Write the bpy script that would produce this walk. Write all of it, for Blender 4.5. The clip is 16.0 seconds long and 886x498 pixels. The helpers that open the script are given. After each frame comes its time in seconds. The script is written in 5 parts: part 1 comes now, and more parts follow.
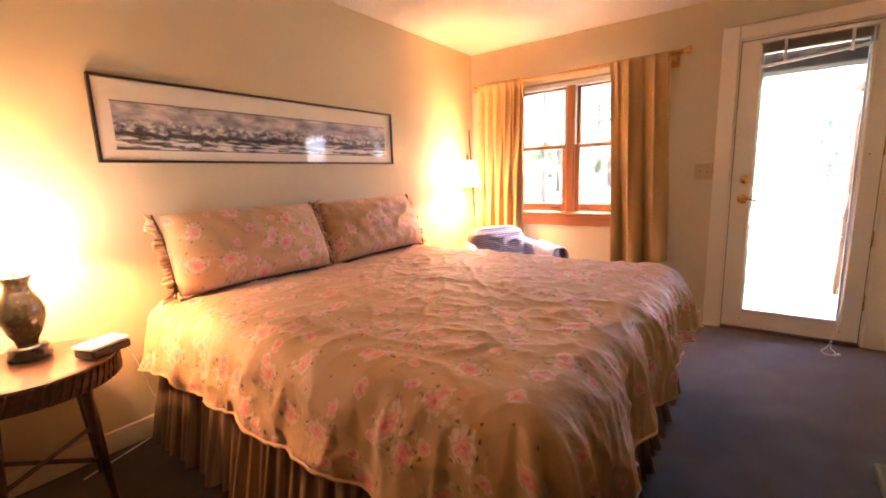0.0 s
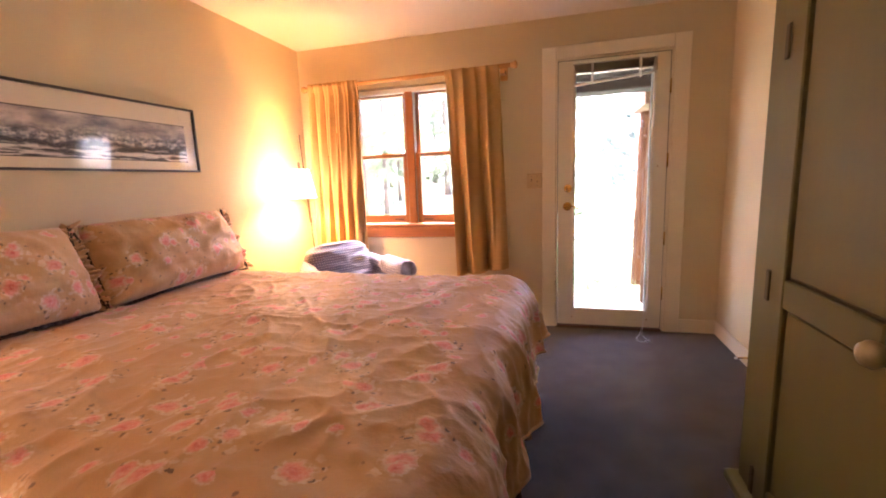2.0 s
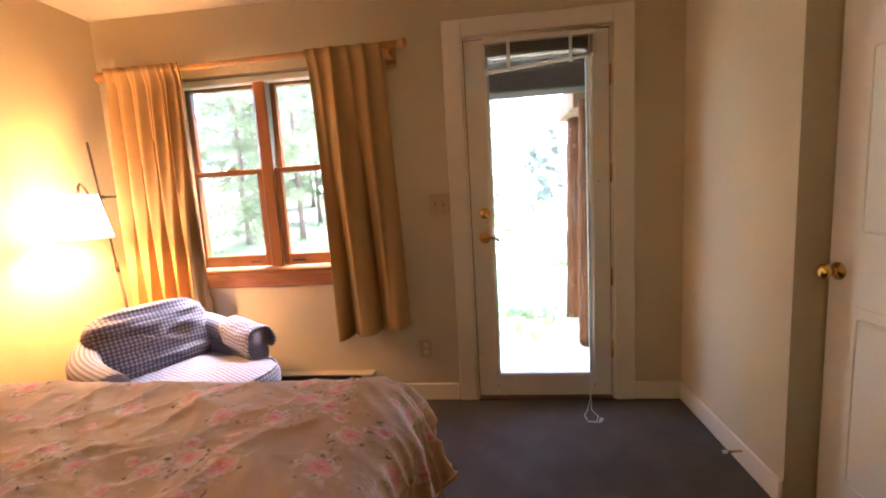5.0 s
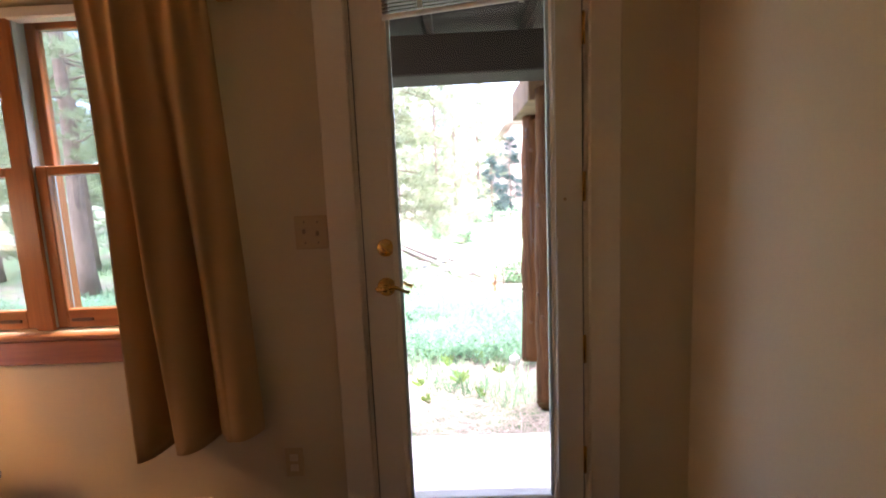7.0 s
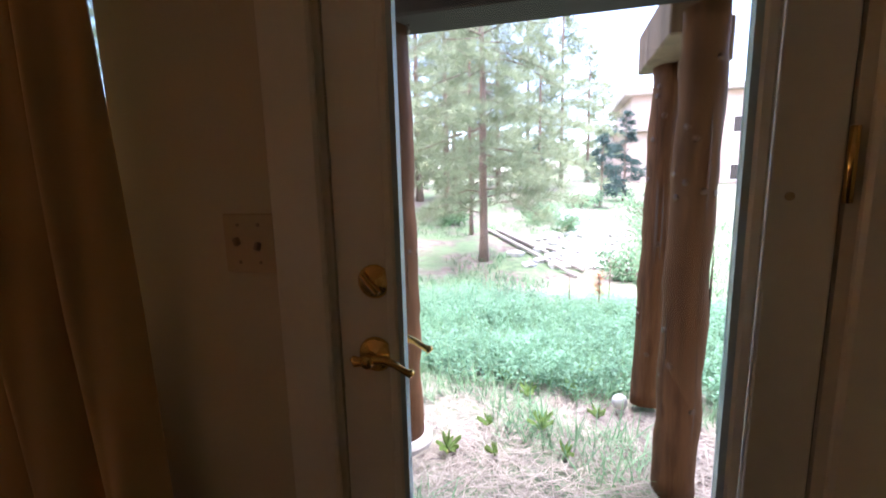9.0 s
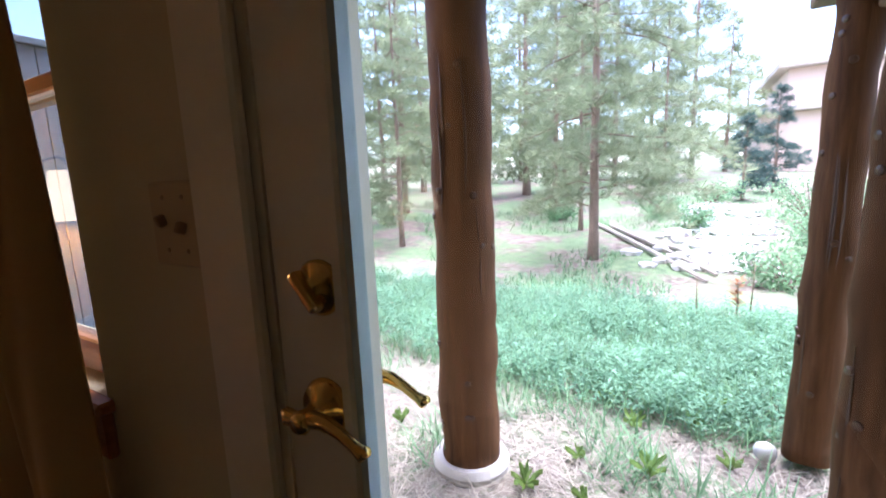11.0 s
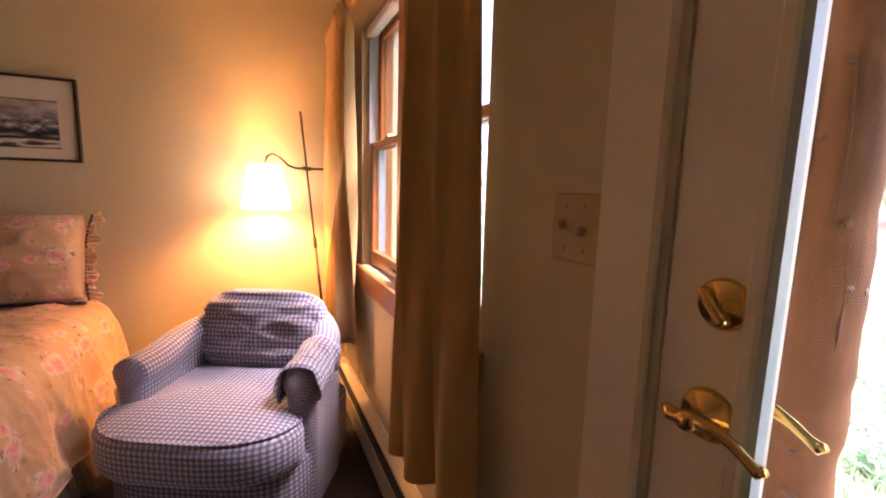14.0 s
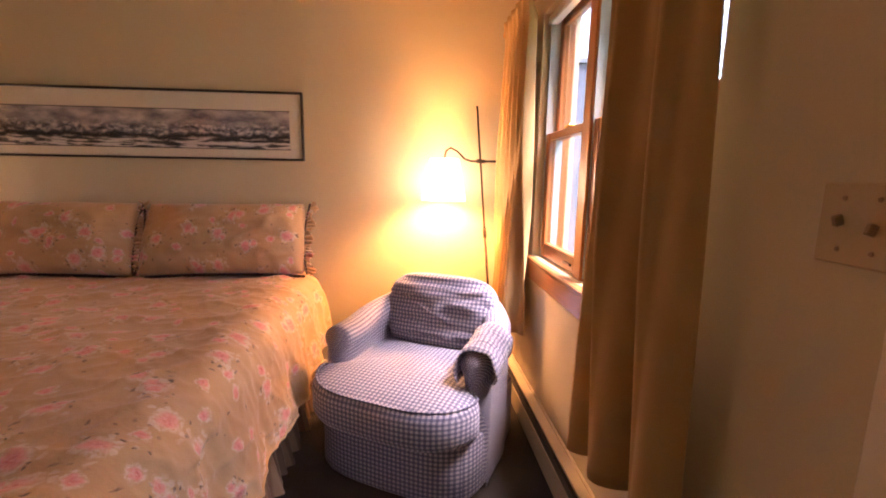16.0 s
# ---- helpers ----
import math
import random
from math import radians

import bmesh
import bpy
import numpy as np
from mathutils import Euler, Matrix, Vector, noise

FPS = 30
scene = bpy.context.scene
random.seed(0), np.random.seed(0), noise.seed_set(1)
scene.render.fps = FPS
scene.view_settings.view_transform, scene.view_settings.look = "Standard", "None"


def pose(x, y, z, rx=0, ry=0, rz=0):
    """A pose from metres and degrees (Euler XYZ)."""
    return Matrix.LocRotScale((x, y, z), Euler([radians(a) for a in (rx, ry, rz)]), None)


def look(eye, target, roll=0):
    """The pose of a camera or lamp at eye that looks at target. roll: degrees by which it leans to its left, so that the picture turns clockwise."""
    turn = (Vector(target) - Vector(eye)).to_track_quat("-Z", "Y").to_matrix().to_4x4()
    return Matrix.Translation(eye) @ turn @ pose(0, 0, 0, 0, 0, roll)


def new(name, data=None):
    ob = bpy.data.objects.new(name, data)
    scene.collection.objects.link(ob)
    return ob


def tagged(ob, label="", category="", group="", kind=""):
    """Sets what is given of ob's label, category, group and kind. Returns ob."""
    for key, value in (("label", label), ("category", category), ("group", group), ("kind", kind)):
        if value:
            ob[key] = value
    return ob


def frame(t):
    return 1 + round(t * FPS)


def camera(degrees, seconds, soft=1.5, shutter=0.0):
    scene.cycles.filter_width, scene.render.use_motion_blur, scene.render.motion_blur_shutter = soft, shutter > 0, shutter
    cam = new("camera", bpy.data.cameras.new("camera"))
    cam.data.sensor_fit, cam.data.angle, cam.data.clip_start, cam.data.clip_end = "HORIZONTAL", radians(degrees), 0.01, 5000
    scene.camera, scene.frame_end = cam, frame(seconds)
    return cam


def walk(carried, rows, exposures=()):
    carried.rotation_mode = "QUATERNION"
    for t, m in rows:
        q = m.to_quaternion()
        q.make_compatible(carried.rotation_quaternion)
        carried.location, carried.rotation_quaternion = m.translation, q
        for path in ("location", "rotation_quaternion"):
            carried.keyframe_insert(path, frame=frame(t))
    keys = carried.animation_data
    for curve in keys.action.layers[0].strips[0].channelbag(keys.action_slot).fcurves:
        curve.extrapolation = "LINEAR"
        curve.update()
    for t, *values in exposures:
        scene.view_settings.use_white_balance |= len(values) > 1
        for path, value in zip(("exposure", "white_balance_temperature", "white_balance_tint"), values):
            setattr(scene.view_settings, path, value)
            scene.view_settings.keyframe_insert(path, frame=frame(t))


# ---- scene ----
cam = camera(92.6, 16.0, soft=1.9)
PATH = [
    (0, (0.127, -3.729, 1.201), (-1.037, -2.138, 0.865), -2.0),
    (0.5, (0.062, -3.701, 1.188), (-0.926, -1.991, 0.876), -2.2),
    (1, (0.038, -3.683, 1.195), (-0.784, -1.894, 0.84), -2.0),
    (1.5, (0.032, -3.59, 1.198), (-0.631, -1.739, 0.83), -2.0),
    (2, (0.005, -3.43, 1.201), (-0.519, -1.526, 0.884), -2.2),
    (2.5, (-0.024, -3.292, 1.212), (-0.484, -1.38, 0.845), -2.0),
    (3, (-0.085, -3.138, 1.214), (-0.51, -1.209, 0.902), -3.1),
    (3.5, (-0.057, -2.987, 1.233), (-0.294, -1.024, 0.93), -4.0),
    (6, (0.211, -1.935, 1.228), (-0.002, 0.039, 0.991), -2.9),
    (6.5, (0.26, -1.689, 1.249), (0.104, 0.289, 1.002), -1.8),
    (7, (0.311, -1.461, 1.268), (0.265, 0.524, 1.034), -2.5),
    (7.5, (0.341, -1.26, 1.288), (0.244, 0.715, 0.988), -2.2),
    (8, (0.382, -1.068, 1.305), (0.113, 0.887, 0.984), -1.6),
    (10.5, (0.4, -0.333, 1.219), (-0.422, 1.468, 0.938), -2.1),
    (11, (0.416, -0.321, 1.215), (-0.567, 1.392, 0.902), -2.3),
    (11.5, (0.425, -0.326, 1.216), (-0.677, 1.315, 0.911), -1.9),
    (12, (0.422, -0.357, 1.22), (-0.842, 1.163, 0.917), -1.0),
    (12.5, (0.415, -0.397, 1.221), (-0.999, 0.985, 0.923), -0.0),
    (13, (0.401, -0.429, 1.223), (-1.164, 0.783, 0.939), 0.7),
    (13.5, (0.388, -0.457, 1.225), (-1.323, 0.54, 0.948), 1.3),
    (14, (0.379, -0.496, 1.231), (-1.427, 0.316, 0.954), 1.5),
    (14.5, (0.368, -0.559, 1.234), (-1.491, 0.116, 0.939), 0.7),
    (15, (0.355, -0.586, 1.236), (-1.561, -0.096, 0.935), 1.0),
    (15.5, (0.356, -0.601, 1.236), (-1.592, -0.267, 0.933), 1.1),
    (16, (0.355, -0.615, 1.228), (-1.612, -0.463, 0.898), 0.9),
]
walk(cam, [(t, look(eye, target, roll)) for t, eye, target, roll in PATH],
     exposures=[(0, 5.6, 6800, 47), (2.5, 5.35, 6700, 43), (3.5, 5.1, 6600, 39), (6, 4.5, 6450, 31), (7, 3.8, 6450, 34), (8, 3.2, 6300, 32), (10.5, 2.7, 5850, 25), (12, 2.6, 5900, 25), (13, 2.9, 6450, 36), (13.5, 3.4, 6800, 43), (14.5, 4.45, 7050, 47), (16, 4.5, 7050, 48)])

# ---- light ----
world = bpy.data.worlds.new("overcast sky")
scene.world = world
world.use_nodes = True
wn = world.node_tree
sky = wn.nodes.new("ShaderNodeTexSky")
sky.sky_type, sky.sun_disc, sky.sun_elevation, sky.sun_rotation = "NISHITA", False, radians(55), radians(200)
sky.air_density, sky.dust_density, sky.ozone_density = 1.0, 2.2, 1.5
wn.nodes["Background"].inputs["Strength"].default_value = 0.15
wn.links.new(sky.outputs[0], wn.nodes["Background"].inputs["Color"])


def lamp(name, kind, m, energy, color, **more):
    data = bpy.data.lights.new(name, kind)
    data.energy, data.color = energy, color
    for key, value in more.items():
        if key == "size":
            data.shadow_soft_size = value
        if key == "angle":
            data.angle = radians(value)
    ob = new(name, data)
    ob.matrix_world = m
    return ob


lamp("sun", "SUN", look((0, 0, 0), (-0.15, -0.3, -1.0)), 3.4, (0.97, 0.98, 1.0), angle=45)
WARM = (1.0, 0.535, 0.175)
lamp("floor_lamp_bulb", "POINT", pose(-1.98, -0.435, 1.185), 2.5, WARM, size=0.035)
lamp("table_lamp_bulb", "POINT", pose(-1.98, -3.44, 1.02), 0.95, WARM, size=0.04)


# ---- materials ----
def nodes_of(name):
    m = bpy.data.materials.new(name)
    m.use_nodes = True
    t = m.node_tree
    return m, t, t.nodes["Principled BSDF"]


def node(t, kind, **values):
    n = t.nodes.new(kind)
    for key, value in values.items():
        n.inputs[key.replace("_", " ")].default_value = value
    return n


def noise_at(t, coord, scale, detail=3.0, stretch=None, rough=0.55):
    n = node(t, "ShaderNodeTexNoise", Scale=scale, Detail=detail, Roughness=rough)
    if stretch:
        mp = node(t, "ShaderNodeMapping")
        mp.inputs["Scale"].default_value = stretch
        t.links.new(coord, mp.inputs["Vector"])
        coord = mp.outputs[0]
    t.links.new(coord, n.inputs["Vector"])
    return n.outputs["Fac"]


def ramp(t, fac, stops):
    r = t.nodes.new("ShaderNodeValToRGB")
    els = r.color_ramp.elements
    while len(els) < len(stops):
        els.new(0.5)
    for e, (p, c) in zip(els, stops):
        e.position, e.color = p, (*c, 1) if len(c) == 3 else c
    t.links.new(fac, r.inputs["Fac"])
    return r.outputs["Color"]


def mix(t, fac, a, b, blend="MIX"):
    n = t.nodes.new("ShaderNodeMix")
    n.data_type, n.blend_type = "RGBA", blend
    for value, socket in ((fac, n.inputs[0]), (a, n.inputs[6]), (b, n.inputs[7])):
        if hasattr(value, "links"):
            t.links.new(value, socket)
        elif isinstance(value, (int, float)):
            socket.default_value = value
        else:
            socket.default_value = (*value, 1)
    return n.outputs[2]


def math_node(t, op, a, b=0.0):
    n = t.nodes.new("ShaderNodeMath")
    n.operation = op
    for value, socket in ((a, n.inputs[0]), (b, n.inputs[1])):
        if hasattr(value, "links"):
            t.links.new(value, socket)
        else:
            socket.default_value = value
    return n.outputs[0]


def bump(t, shader, height, strength, distance):
    n = node(t, "ShaderNodeBump", Strength=strength, Distance=distance)
    t.links.new(height, n.inputs["Height"])
    t.links.new(n.outputs[0], shader.inputs["Normal"])


def plain(name, color, rough=0.6, metal=0.0, vary=0.12, big=1.5, fine=60.0, relief=0.15, depth=0.002, coat=0.0, stretch=None, random_tone=0.0, island=0.0):
    """A surface with a large-scale tone change, a fine grain and a slight relief."""
    m, t, p = nodes_of(name)
    at = t.nodes.new("ShaderNodeTexCoord").outputs["Object"]
    lo, hi = [c * (1 - vary) for c in color], [min(1, c * (1 + vary)) for c in color]
    c = ramp(t, noise_at(t, at, big, 4), [(0.3, lo), (0.7, hi)])
    f = noise_at(t, at, fine, 4, stretch)
    c = mix(t, 0.35, c, ramp(t, f, [(0.3, [v * (1 - vary) for v in lo]), (0.7, hi)]))
    if random_tone:
        info = t.nodes.new("ShaderNodeObjectInfo")
        c = mix(t, math_node(t, "MULTIPLY", info.outputs["Random"], random_tone), c, [v * 0.4 for v in color])
    if island:
        geo = t.nodes.new("ShaderNodeNewGeometry")
        c = mix(t, math_node(t, "MULTIPLY", geo.outputs["Random Per Island"], island), c, [v * 0.25 for v in color])
    t.links.new(c, p.inputs["Base Color"])
    p.inputs["Metallic"].default_value = metal
    t.links.new(math_node(t, "MULTIPLY_ADD", f, 0.2), p.inputs["Roughness"])
    p.inputs["Roughness"].links[0].from_node.inputs[2].default_value = max(0.02, rough - 0.1)
    p.inputs["Coat Weight"].default_value = coat
    if relief:
        bump(t, p, f, relief, depth)
    return m


def wood(name, dark, light, rough=0.4, scale=9.0, axis=(1, 1, 0.06), coat=0.2):
    m, t, p = nodes_of(name)
    at = t.nodes.new("ShaderNodeTexCoord").outputs["Object"]
    a = noise_at(t, at, scale, 6, axis, 0.65)
    b = noise_at(t, at, scale * 7, 4, axis)
    c = ramp(t, a, [(0.3, dark), (0.55, light), (0.75, [v * 0.8 for v in light])])
    c = mix(t, 0.3, c, ramp(t, b, [(0.35, dark), (0.65, light)]))
    t.links.new(c, p.inputs["Base Color"])
    p.inputs["Roughness"].default_value = rough
    p.inputs["Coat Weight"].default_value = coat
    bump(t, p, b, 0.2, 0.002)
    return m


def glass(name, tint=(1, 1, 1), mirror=1.0):
    """A thin pane: clear, with a weak mirror image."""
    m, t, p = nodes_of(name)
    t.nodes.remove(p)
    clear = node(t, "ShaderNodeBsdfTransparent")
    clear.inputs[0].default_value = (*tint, 1)
    shine = node(t, "ShaderNodeBsdfGlossy", Roughness=0.015)
    slant = node(t, "ShaderNodeLayerWeight", Blend=0.5)
    fac = math_node(t, "MULTIPLY_ADD", math_node(t, "POWER", slant.outputs["Facing"], 5.0), 0.8 * mirror)
    fac.node.inputs[2].default_value = 0.04 * mirror
    both = t.nodes.new("ShaderNodeMixShader")
    t.links.new(fac, both.inputs[0])
    t.links.new(clear.outputs[0], both.inputs[1])
    t.links.new(shine.outputs[0], both.inputs[2])
    t.links.new(both.outputs[0], t.nodes["Material Output"].inputs[0])
    return m


def leafy(name, color, vary=0.3, big=1.2, fine=8.0, island=0.5, clear=0.4):
    """Thin foliage: diffuse on both sides, with part of the light passing through."""
    m = plain(name, color, 0.7, vary=vary, big=big, fine=fine, relief=0, island=island)
    t = m.node_tree
    p = t.nodes["Principled BSDF"]
    p.inputs["Specular IOR Level"].default_value = 0.2
    through_leaf = t.nodes.new("ShaderNodeBsdfTranslucent")
    t.links.new(p.inputs["Base Color"].links[0].from_socket, through_leaf.inputs[0])
    both = t.nodes.new("ShaderNodeMixShader")
    both.inputs[0].default_value = clear
    t.links.new(p.outputs[0], both.inputs[1])
    t.links.new(through_leaf.outputs[0], both.inputs[2])
    t.links.new(both.outputs[0], t.nodes["Material Output"].inputs[0])
    return m


def glowing(name, color, strength):
    m, t, p = nodes_of(name)
    p.inputs["Base Color"].default_value = (*color, 1)
    p.inputs["Roughness"].default_value = 0.8
    p.inputs["Emission Color"].default_value = (*color, 1)
    p.inputs["Emission Strength"].default_value = strength
    return m


def uv_of(t, scale=None):
    out = t.nodes.new("ShaderNodeTexCoord").outputs["UV"]
    if scale:
        mp = node(t, "ShaderNodeMapping")
        mp.inputs["Scale"].default_value = scale
        t.links.new(out, mp.inputs["Vector"])
        out = mp.outputs[0]
    return out


def gingham(name):
    m, t, p = nodes_of(name)
    uv = uv_of(t, (54, 54, 54))
    sep = t.nodes.new("ShaderNodeSeparateXYZ")
    t.links.new(uv, sep.inputs[0])
    bands = []
    for k in (0, 1):
        f = math_node(t, "FRACT", sep.outputs[k])
        bands.append(math_node(t, "GREATER_THAN", f, 0.5))
    total = math_node(t, "MULTIPLY", math_node(t, "ADD", bands[0], bands[1]), 0.5)
    c = ramp(t, total, [(0.0, (0.40, 0.365, 0.385)), (0.5, (0.125, 0.125, 0.19)), (1.0, (0.032, 0.036, 0.085))])
    fine = noise_at(t, uv, 9, 3)
    c = mix(t, 0.12, c, ramp(t, fine, [(0.3, (0.1, 0.1, 0.12)), (0.7, (0.8, 0.78, 0.76))]))
    t.links.new(c, p.inputs["Base Color"])
    p.inputs["Roughness"].default_value = 0.9
    p.inputs["Sheen Weight"].default_value = 0.15
    bump(t, p, fine, 0.15, 0.002)
    return m


def floral(name):
    """Tan cotton with scattered pink roses, cream petals and fine dark sprigs."""
    m, t, p = nodes_of(name)
    uv = uv_of(t)
    warp = node(t, "ShaderNodeTexNoise", Scale=9.0, Detail=2.0)
    t.links.new(uv, warp.inputs["Vector"])
    warp2 = node(t, "ShaderNodeTexNoise", Scale=60.0, Detail=3.0)
    t.links.new(uv, warp2.inputs["Vector"])
    moved = mix(t, 0.022, mix(t, 0.06, uv, warp.outputs["Color"]), warp2.outputs["Color"])

    def cells(scale):
        v = node(t, "ShaderNodeTexVoronoi", Scale=scale)
        v.voronoi_dimensions = "2D"
        t.links.new(moved, v.inputs["Vector"])
        sep = t.nodes.new("ShaderNodeSeparateColor")
        t.links.new(v.outputs["Color"], sep.inputs[0])
        return v.outputs["Distance"], sep.outputs[0], sep.outputs[1]

    def within(distance, inner, outer):
        n = t.nodes.new("ShaderNodeMapRange")
        n.inputs[1].default_value, n.inputs[2].default_value = outer, inner
        t.links.new(distance, n.inputs[0])
        return n.outputs[0]

    def times(*factors):
        out = factors[0]
        for f in factors[1:]:
            out = math_node(t, "MULTIPLY", out, f)
        return out

    c = ramp(t, noise_at(t, uv, 5, 4), [(0.3, (0.55, 0.325, 0.15)), (0.7, (0.61, 0.38, 0.185))])
    head, chance, shade = cells(7.0)
    kept = math_node(t, "GREATER_THAN", chance, 0.22)
    bud, chance2, shade2 = cells(13.0)
    kept2 = math_node(t, "GREATER_THAN", chance2, 0.66)
    near = times(within(head, 0.30, 0.46), kept)
    sprig, chance3, shade3 = cells(44.0)
    dot, chance4, shade4 = cells(58.0)
    c = mix(t, times(within(sprig, 0.26, 0.40), math_node(t, "GREATER_THAN", chance3, 0.55), near, 0.75), c, (0.72, 0.58, 0.42))
    c = mix(t, times(within(dot, 0.20, 0.34), math_node(t, "GREATER_THAN", chance4, 0.80), near, 0.85), c, (0.09, 0.055, 0.035))
    c = mix(t, times(within(dot, 0.18, 0.3), math_node(t, "GREATER_THAN", shade4, 0.98), 0.7), c, (0.13, 0.08, 0.05))
    petal = ramp(t, noise_at(t, uv, 85, 3), [(0.38, (0.15, 0.15, 0.15)), (0.56, (1, 1, 1))])
    petal2 = ramp(t, noise_at(t, uv, 120, 2), [(0.42, (0, 0, 0)), (0.58, (1, 1, 1))])
    for d, k, size in ((head, kept, 1.0), (bud, kept2, 1.15)):
        c = mix(t, times(within(d, 0.19 * size, 0.26 * size), k, petal, 0.85), c, (0.76, 0.60, 0.46))
        c = mix(t, times(within(d, 0.10 * size, 0.19 * size), k, 0.85), c, (0.78, 0.24, 0.20))
        c = mix(t, times(within(d, 0.06 * size, 0.17 * size), k, petal2, 0.8), c, (0.82, 0.46, 0.38))
        c = mix(t, times(within(d, 0.02, 0.09 * size), k, petal, 0.7), c, (0.62, 0.10, 0.09))
    t.links.new(c, p.inputs["Base Color"])
    p.inputs["Roughness"].default_value = 0.60
    p.inputs["Sheen Weight"].default_value = 0.2
    bump(t, p, noise_at(t, uv, 26, 5), 0.35, 0.012)
    return m


def panorama(name):
    """A wide winter landscape in grey tones: cloudy sky, mountain ridge, dark tree line and snow."""
    m, t, p = nodes_of(name)
    uv = uv_of(t)
    sep = t.nodes.new("ShaderNodeSeparateXYZ")
    t.links.new(uv, sep.inputs[0])
    along, up = sep.outputs[0], sep.outputs[1]
    rough = noise_at(t, uv, 1.7, 6, (1, 0.5, 1), 0.62)
    height = math_node(t, "ADD", up, math_node(t, "MULTIPLY_ADD", rough, 0.5))
    height.node.inputs[1].links[0].from_node.inputs[2].default_value = -0.25
    skyc = ramp(t, noise_at(t, uv, 1.6, 5, (1, 2.0, 1)), [(0.3, (0.12, 0.12, 0.16)), (0.5, (0.42, 0.38, 0.38)), (0.7, (0.75, 0.68, 0.64))])
    rock = ramp(t, noise_at(t, uv, 5, 6, (1, 1.6, 1), 0.68), [(0.38, (0.03, 0.035, 0.05)), (0.5, (0.22, 0.22, 0.26)), (0.62, (0.72, 0.68, 0.66))])
    snow = ramp(t, noise_at(t, uv, 2.4, 5, (0.6, 5, 1), 0.6), [(0.36, (0.015, 0.015, 0.02)), (0.47, (0.1, 0.1, 0.11)), (0.53, (0.72, 0.68, 0.64))])
    dark = ramp(t, noise_at(t, uv, 9, 4, (1, 4, 1)), [(0.4, (0.012, 0.013, 0.02)), (0.7, (0.07, 0.07, 0.09))])

    def above(edge, soft=0.04):
        n = t.nodes.new("ShaderNodeMapRange")
        n.inputs[1].default_value, n.inputs[2].default_value = edge - soft, edge + soft
        t.links.new(height, n.inputs[0])
        return n.outputs[0]

    c = mix(t, above(0.24), snow, dark)
    c = mix(t, above(0.36, 0.03), c, rock)
    c = mix(t, above(0.62, 0.1), c, skyc)
    t.links.new(c, p.inputs["Base Color"])
    p.inputs["Roughness"].default_value = 0.55
    return m


def stripes(name, a, b, count):
    m, t, p = nodes_of(name)
    uv = uv_of(t)
    sep = t.nodes.new("ShaderNodeSeparateXYZ")
    t.links.new(uv, sep.inputs[0])
    f = math_node(t, "PINGPONG", math_node(t, "MULTIPLY", sep.outputs[0], count), 0.5)
    c = ramp(t, f, [(0.2, a), (0.3, b)])
    t.links.new(c, p.inputs["Base Color"])
    p.inputs["Roughness"].default_value = 0.8
    return m


WALL = plain("cream wall paint", (0.61, 0.51, 0.325), 0.75, vary=0.03, big=0.8, fine=140, relief=0.25, depth=0.0015)
CEIL = plain("white ceiling paint", (0.62, 0.55, 0.45), 0.85, vary=0.02, fine=120, relief=0.25)
TRIM = plain("cream trim paint", (0.76, 0.68, 0.53), 0.45, vary=0.03, big=2, fine=50, relief=0.06)
DOORP = plain("cream door paint", (0.76, 0.70, 0.57), 0.42, vary=0.03, big=2, fine=40, relief=0.06)
CLOSET = plain("white door paint", (0.80, 0.78, 0.70), 0.4, vary=0.02, big=2, fine=90, relief=0.1, stretch=(1, 1, 0.08))
CARPET = plain("charcoal carpet", (0.052, 0.042, 0.031), 0.9, vary=0.6, big=7, fine=230, relief=0.9, depth=0.006)
pile = CARPET.node_tree.nodes["Principled BSDF"]
pile.inputs["Sheen Weight"].default_value, pile.inputs["Sheen Roughness"].default_value = 0.4, 0.4
pile.inputs["Sheen Tint"].default_value = (0.62, 0.53, 0.45, 1)
OAK = wood("orange oak", (0.22, 0.068, 0.015), (0.44, 0.16, 0.04), 0.35)
OAKX = wood("orange oak lengthwise", (0.22, 0.068, 0.015), (0.44, 0.16, 0.04), 0.35, axis=(0.06, 1, 1))
RODW = wood("honey pine rod", (0.42, 0.18, 0.045), (0.62, 0.31, 0.09), 0.4, axis=(0.06, 1, 1))
BRASS = plain("polished brass", (0.72, 0.46, 0.14), 0.18, 1.0, vary=0.06, big=20, fine=200, relief=0.03)
IRON = plain("bronze iron", (0.055, 0.035, 0.022), 0.45, 0.6, vary=0.2, big=12, fine=150, relief=0.2)
CURTAIN = plain("khaki cotton", (0.47, 0.285, 0.105), 0.85, vary=0.06, big=3, fine=420, relief=0.35, depth=0.001)
GREEN = plain("olive green paint", (0.125, 0.117, 0.038), 0.5, vary=0.13, big=4, fine=35, relief=0.15, stretch=(1, 1, 0.15))
# Darker copy of the olive paint: groove shade painted in; hinges use it too.
GREENSHADE = plain("shade-darkened olive green paint", (0.06, 0.055, 0.022), 0.6, vary=0.15, big=6, fine=35)
KNOBW = plain("worn painted wood knob", (0.34, 0.29, 0.17), 0.4, vary=0.15, big=25, fine=120)
PLATE = plain("tan plastic", (0.52, 0.38, 0.21), 0.35, vary=0.04, big=8, fine=90, relief=0.03)
DARKP = plain("dark plastic", (0.03, 0.022, 0.016), 0.4, vary=0.1, big=10, fine=80, relief=0.03)
SWITCH = plain("brown plastic", (0.30, 0.20, 0.115), 0.4, vary=0.1, big=10, fine=80, relief=0.03)
BLACK = plain("black frame lacquer", (0.018, 0.013, 0.011), 0.35, vary=0.2, big=10, fine=80)
